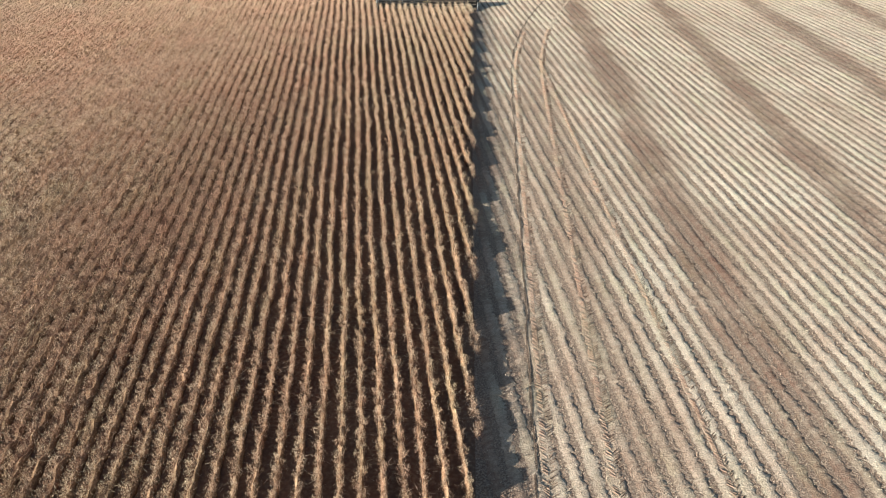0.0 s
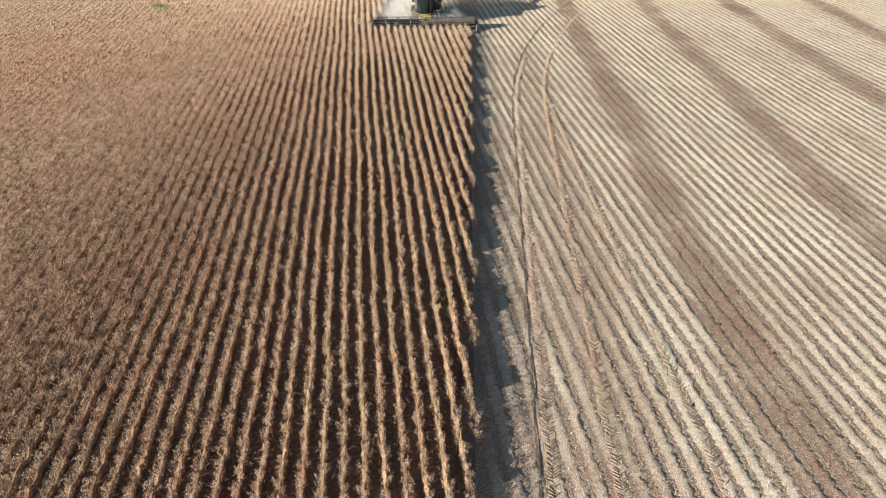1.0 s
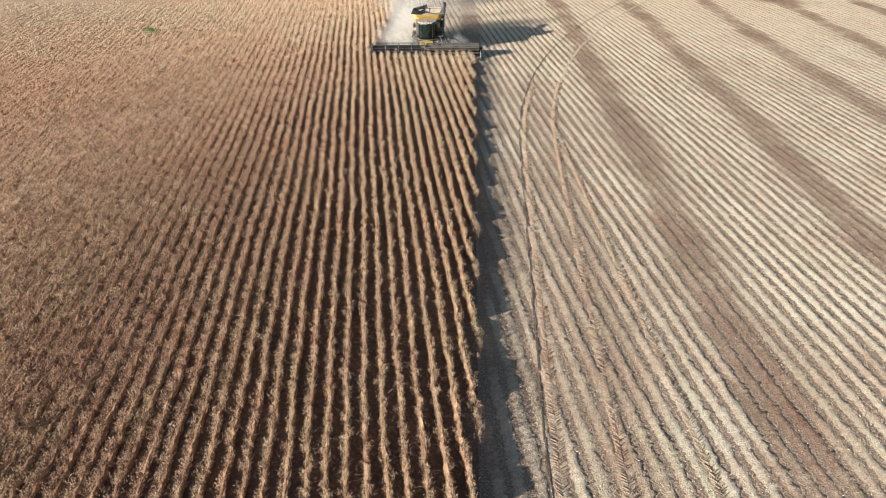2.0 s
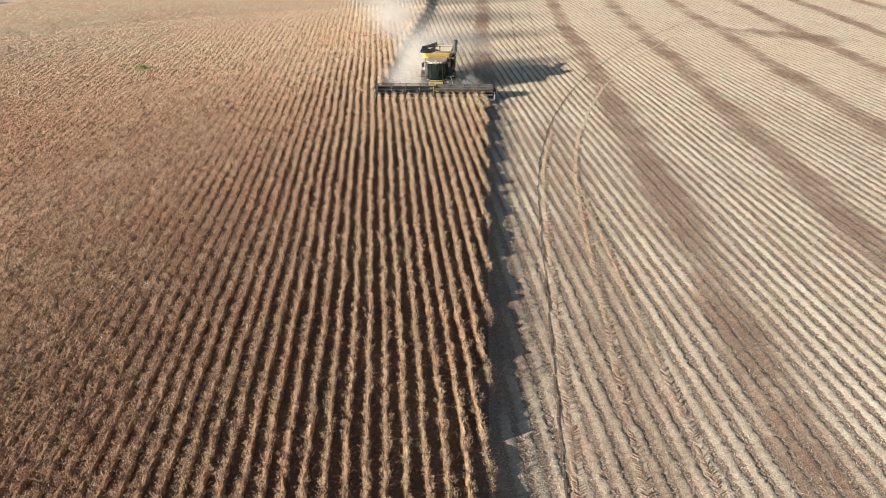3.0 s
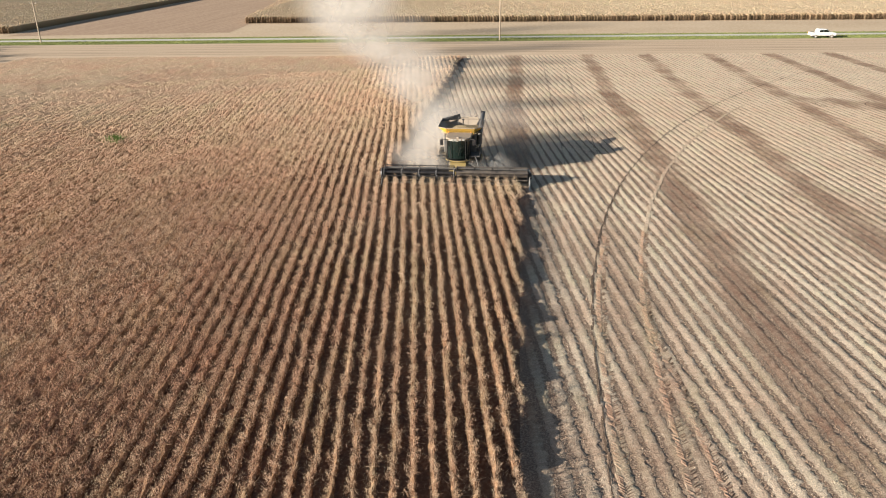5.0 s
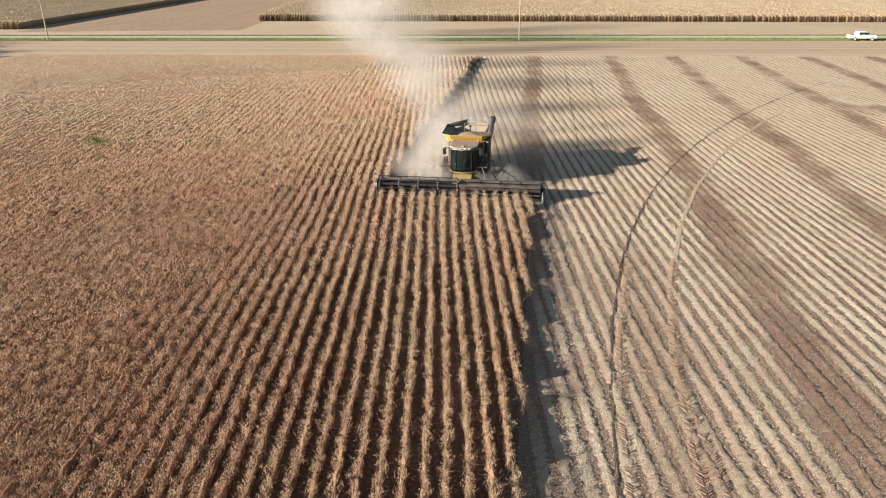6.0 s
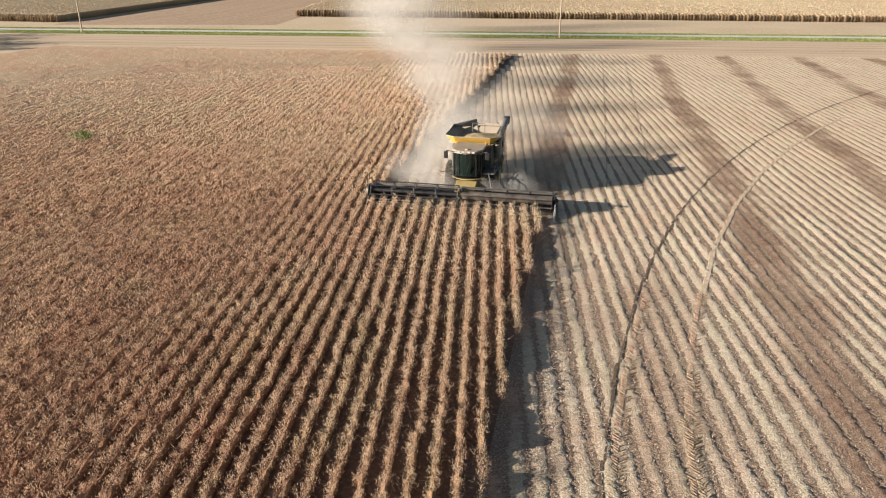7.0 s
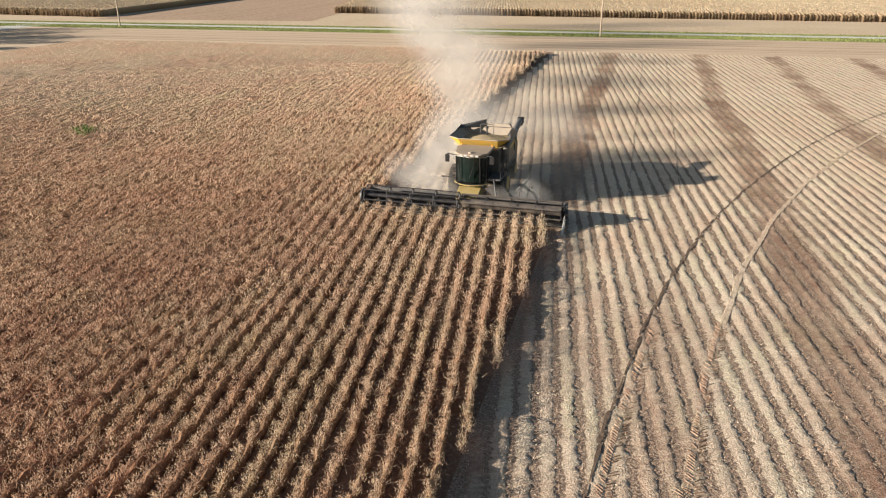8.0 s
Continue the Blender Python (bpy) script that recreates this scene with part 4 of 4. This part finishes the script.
def header(x, y):
    """The draper header in front, with a reel in two halves. Local x across, cutter bar at y = -0.9."""
    c = empty("draper_header", pose(x, y, 0), label="wide black draper header with a reel in two halves", category="harvester header")
    W = 6.2
    part("back_beam", box(B(), (0, 0.55, 1.02), (2 * W, 0.16, 0.2), bevel=0.03), GREY, c, "pale dusty top beam")
    part("back_sheet", box(B(), (0, 0.5, 0.62), (2 * W, 0.06, 0.68), bevel=0.01), BLACK, c)
    part("bottom_beam", box(B(), (0, 0.35, 0.25), (2 * W, 0.2, 0.14), bevel=0.03), BLACK, c)
    for s in (-1, 1):
        part("draper_belt", slab(B(), [(s * 0.95, -0.75, 0.14), (s * (W - 0.1), -0.75, 0.14), (s * (W - 0.1), 0.42, 0.36), (s * 0.95, 0.42, 0.36)], (0, 0, 0.05)), CANVAS, c, "dusty black canvas belt")
        for q in range(14):
            xx = s * (1.1 + q * 0.36)
            part("belt_slat", slab(B(), [(xx, -0.72, 0.195), (xx + 0.04, -0.72, 0.195), (xx + 0.04, 0.4, 0.415), (xx, 0.4, 0.415)], (0, 0, 0.025)), BLACK, c)
    part("centre_belt", slab(B(), [(-0.9, -0.75, 0.12), (0.9, -0.75, 0.12), (0.9, 0.7, 0.4), (-0.9, 0.7, 0.4)], (0, 0, 0.05)), CANVAS, c)
    bar = part("cutter_bar", box(B(), (0, -0.85, 0.1), (2 * W, 0.16, 0.06), bevel=0.01), GREY, c)
    g = B()
    for q in range(160):
        xx = -W + 0.04 + q * 0.0776
        slab(g, [(xx - 0.02, -0.92, 0.09), (xx + 0.02, -0.92, 0.09), (xx, -1.03, 0.1)], (0, 0, 0.02))
    tagged(part("knife_guards", g, GREY, bar), kind="stuff")
    # two reel halves
    for s in (-1, 1):
        x0, x1 = s * 0.12, s * (W - 0.12)
        zc, yc, rad = 1.02, -0.8, 0.6
        reel = part("reel", rod(B(), (x0, yc, zc), (x1, yc, zc), 0.13 if s < 0 else 0.28, seg=16), DUSTY_BLACK if s > 0 else BLACK, c, "reel half with its bats and tines")
        turn = 12 if s < 0 else 40
        for q in range(6):
            an = radians(60 * q + turn)
            by, bz = yc + rad * math.cos(an), zc + rad * math.sin(an)
            bat = part("bat", rod(B(), (x0, by, bz), (x1, by, bz), 0.04, seg=8), BLACK if s < 0 else DUSTY_BLACK, reel)
            t = B()
            for k in range(36):
                xx = x0 + (x1 - x0) * (k + 0.5) / 36
                rod(t, (xx, by, bz), (xx, by + 0.07, bz - 0.22), 0.012, 0.006, 4)
            tagged(part("tines", t, BLACK if s < 0 else DUSTY_BLACK, bat), kind="stuff")
        for q in range(5):
            xx = x0 + (x1 - x0) * q / 4
            sp = B()
            for k in range(6):
                an = radians(60 * k + turn)
                rod(sp, (xx, yc, zc), (xx, yc + rad * math.cos(an), zc + rad * math.sin(an)), 0.03, seg=6)
            an6 = [radians(60 * k + turn) for k in range(6)]
            for k in range(6):
                p, p2 = an6[k], an6[(k + 1) % 6]
                rod(sp, (xx, yc + rad * math.cos(p), zc + rad * math.sin(p)), (xx, yc + rad * math.cos(p2), zc + rad * math.sin(p2)), 0.02, seg=6)
            part("spider", sp, BLACK, reel)
        for xx in (s * 0.05, x1 + s * 0.06):
            arm = part("reel_arm", box(B(), (xx, -0.1, 1.12), (0.09, 1.45, 0.12), (-8, 0, 0), 0.02), BLACK, c)
            part("arm_cylinder", rod(B(), (xx, 0.5, 0.75), (xx, -0.25, 1.05), 0.04), PALE, arm)
        # end sheet and crop divider
        e = slab(B(), [(s * W, -0.95, 0.08), (s * W, 0.6, 0.1), (s * W, 0.6, 1.15), (s * W, -0.2, 1.1), (s * W, -0.9, 0.55)], (s * 0.1, 0, 0), 0.02)
        end = part("end_sheet", e, BLACK, c)
        d = slab(B(), [(s * (W + 0.02), -0.85, 0.06), (s * (W + 0.02), -0.7, 0.62), (s * (W + 0.02), -1.35, 0.38), (s * (W + 0.02), -2.15, 0.08), (s * (W + 0.02), -2.1, 0.03)], (s * 0.12, 0, 0), 0.03)
        part("crop_divider", d, PALE if s > 0 else BLACK, end, "pale pointed crop divider" if s > 0 else "dark pointed crop divider")
        part("divider_rod", rod(B(), (s * (W + 0.08), -1.9, 0.15), (s * (W + 0.08), -0.3, 1.2), 0.025, seg=6), PALE, end)
        part("end_drum", rod(B(), (s * (W + 0.1), -0.7, 0.85), (s * (W + 0.24), -0.7, 0.85), 0.55 if s < 0 else 0.3, 0.48 if s < 0 else 0.25, 20), BLACK, end)
    part("hose", rod(rod(B(), (1.9, 0.5, 1.1), (1.7, 0.9, 1.7), 0.05, seg=8), (1.7, 0.9, 1.7), (1.5, 1.6, 1.9), 0.05, seg=8), GREY, c, "dusty grey bent hose")
    return c


harvester(*HARVESTER)
header(-5.98, 82.35)


# ---- dust that trails from the harvester ----
def puff(c, r, thick, deep=0.1, rings=7, seg=18):
    """One veil of dust: an uneven bowl, densest in its middle and thinning to nothing at its rim."""
    t, a = np.linspace(0, 1, rings), np.linspace(0, 2 * np.pi, seg, endpoint=False)
    tt, aa = np.meshgrid(t, a, indexing="ij")
    ph = rng.uniform(0, 6.28, 3)
    out_to = tt * (1 + 0.16 * np.sin(2 * aa + ph[0]) + 0.1 * np.sin(3 * aa + ph[1]) + 0.06 * np.sin(5 * aa + ph[2]))
    p = np.stack([out_to * np.cos(aa) * r[0], deep * r[0] * (tt ** 2 - 0.4) + 0.05 * r[0] * np.sin(3 * aa + ph[1]) * tt, out_to * np.sin(aa) * r[1]], -1).reshape(-1, 3)
    m = np.array(Euler((rng.normal(-0.1, 0.12), rng.normal(0, 0.1), rng.normal(-0.35, 0.12))).to_matrix())
    p = p @ m.T + np.array(c)
    i = (np.arange(rings - 1)[:, None] * seg + np.arange(seg)[None, :])
    j = (np.arange(rings - 1)[:, None] * seg + (np.arange(seg)[None, :] + 1) % seg)
    f = np.stack([i.ravel(), j.ravel(), (j + seg).ravel(), (i + seg).ravel()], -1)
    return p, f, (thick * (1 - tt ** 2) ** 1.4).ravel() * np.clip((p[:, 2] - 0.1) / 1.2, 0, 1)


def dust_cloud():
    """Veils along a line that drifts back and up from the harvester, wider and thinner with distance, and low ones round the machine."""
    bits = []
    for q in range(7):
        u = q / 6
        c = (-7.9 - 36 * u ** 1.03 + rng.normal(0, 0.5), 93.4 + 100 * u, 2.6 + 8.2 * u + rng.normal(0, 0.2))
        bits.append(puff(c, (5.0 + 10.5 * u ** 0.8, min(3.8 + 7.0 * u ** 0.8, 0.95 * c[2])), 0.72 - 0.16 * u))
    for x, y, z, w, h, k in PUFFS:
        bits.append(puff((x, y, z), (1.3 * w, 1.3 * h), min(0.9, 1.5 * k)))
    return join(bits)


# x, y, z, half width, half height, thickness: beside the cab, behind the header, along the cut swath
PUFFS = ((-8.7, 84.0, 0.9, 1.9, 1.3, 0.5), (-2.7, 84.8, 0.8, 2.2, 1.3, 0.36), (-7.6, 93.0, 2.8, 3.4, 2.9, 0.36), (-9.8, 84.8, 0.9, 2.9, 1.7, 0.5), (-9.2, 87.4, 1.3, 2.8, 2.4, 0.52), (-8.8, 90.6, 1.8, 3.2, 3.0, 0.42), (-4.2, 83.75, 0.6, 3.0, 1.0, 0.3),
         (-1.4, 88.4, 0.9, 3.0, 1.5, 0.36), (-3.4, 95.5, 1.8, 4.0, 2.5, 0.3), (-5.4, 102.0, 2.0, 4.4, 2.6, 0.22))
cloud = dust_cloud()
tagged(sheet_mesh("dust_plume", *cloud[:2], DUST, cloud[2], smooth=True), "pale dust plume drifting back from the combine harvester", "dust", kind="stuff")


# ---- by the road ----
def pickup(x, y, turn):
    c = empty("pickup_truck", pose(x, y, 0.035, 0, 0, turn), label="white crew-cab pickup truck parked on the gravel road", category="pickup truck")
    prof = [(-2.7, 0, 0.55), (2.6, 0, 0.5), (2.74, 0, 0.85), (2.62, 0, 1.1), (1.3, 0, 1.22), (-2.7, 0, 1.22)]
    body = part("body", slab(B(), [(a, -0.98, z) for a, _, z in prof], (0, 1.96, 0), 0.06), CAR_WHITE, c)
    part("cabin", slab(B(), [(1.4, -0.9, 1.19), (0.6, -0.82, 1.85), (-1.0, -0.82, 1.88), (-1.35, -0.9, 1.19)], (0, 1.8, 0), 0.08), CAR_WHITE, c)
    for s in (-1, 1):
        for p in ([(1.1, 1.25), (0.58, 1.74), (-0.1, 1.76), (-0.1, 1.25)], [(-0.2, 1.25), (-0.2, 1.76), (-0.92, 1.76), (-1.12, 1.25)]):
            part("side_window", slab(B(), [(a, s * 0.9, z) for a, z in p], (0, s * 0.02, 0)), GLASS, c)
        for xx in (-1.75, 1.75):
            wheel = part("wheel", rod(B(), (xx, s * 0.72, 0.38), (xx, s * 1.0, 0.38), 0.38, seg=20), RUBBER, c)
            part("rim", rod(B(), (xx, s * 0.98, 0.38), (xx, s * 1.015, 0.38), 0.22, seg=14), PALE, wheel)
        part("headlight", box(B(), (2.68, s * 0.75, 0.95), (0.12, 0.35, 0.16)), PALE, c)
        part("tail_light", box(B(), (-2.7, s * 0.85, 0.98), (0.06, 0.16, 0.34)), AMBER, c)
    part("windscreen", slab(B(), [(1.36, -0.8, 1.25), (1.36, 0.8, 1.25), (0.66, 0.72, 1.8), (0.66, -0.72, 1.8)], (0.03, 0, 0.03)), GLASS, c)
    part("bed_lining", slab(B(), [(-2.6, -0.85, 1.22), (-1.42, -0.85, 1.22), (-1.42, 0.85, 1.22), (-2.6, 0.85, 1.22)], (0, 0, 0.012)), BLACK, c)
    part("bumper", box(B(), (2.72, 0, 0.58), (0.14, 1.9, 0.2)), GREY, c)
    return c


def pole(x, y, high):
    c = empty("utility_pole", pose(x, y, 0), label="slender weathered wooden utility pole on the grass verge", category="utility pole", group="poles along the road")
    part("post", rod(B(), (0, 0, -0.3), (0, 0, high), 0.17, 0.11, 12), WOOD, c)
    arm = part("crossarm", box(B(), (0, 0.14, high - 0.5), (1.6, 0.1, 0.12), bevel=0.01), WOOD, c)
    for s in (-0.7, 0.7):
        part("insulator", rod(B(), (s, 0.14, high - 0.44), (s, 0.14, high - 0.25), 0.05, 0.03, 8), PALE, arm)
    return c


def tree(x, y, high):
    """A broad tree: tapered trunk, limbs, and a ragged crown of leaf clumps."""
    c = empty("tree", pose(x, y, 0), label="broad leafy tree shading the bare yard", category="tree", group="yard trees")
    t = rod(B(), (0, 0, -0.2), (0.1, 0, high * 0.45), 0.32, 0.2, 10)
    for q in range(6):
        an = q * 1.1
        rod(t, (0.08, 0, high * (0.25 + 0.03 * q)), (math.cos(an) * high * 0.26, math.sin(an) * high * 0.26, high * (0.55 + 0.05 * (q % 3))), 0.12, 0.04, 6)
    part("trunk", t, WOOD, c)
    n = 2600
    blob = rng.integers(0, 16, n)
    bc = np.stack([rng.normal(0, high * 0.2, 16), rng.normal(0, high * 0.2, 16), rng.uniform(0.4, 0.9, 16) * high], -1)
    p = bc[blob] + rng.normal(0, high * 0.085, (n, 3))
    v, f, ti = blades(p[:, 0], p[:, 1], p[:, 2], rng.uniform(0.3, 0.6, n), rng.uniform(0.25, 0.5, n), 0.5, rng.uniform(0, 1, n), 0.2)
    crown = sheet_mesh("crown", v, f, GREEN, ti)
    crown.parent = c
    return c


for tx, ty, th in ((-143, 152, 10.0), (-137, 146, 10.5), (-150, 158, 11.0), (-131, 139, 9.0), (-125, 131, 8.0), (-140, 138, 10.0), (-121, 124, 7.5), (-133, 128, 9.0), (-150, 146, 11.0), (-158, 152, 11.0)):
    tree(tx, ty, th)
pickup(65.0, 196.0, 4.8)
pole(-6.0, 191.0, 12.5)
pole(-112.5, 185.0, 9.2)
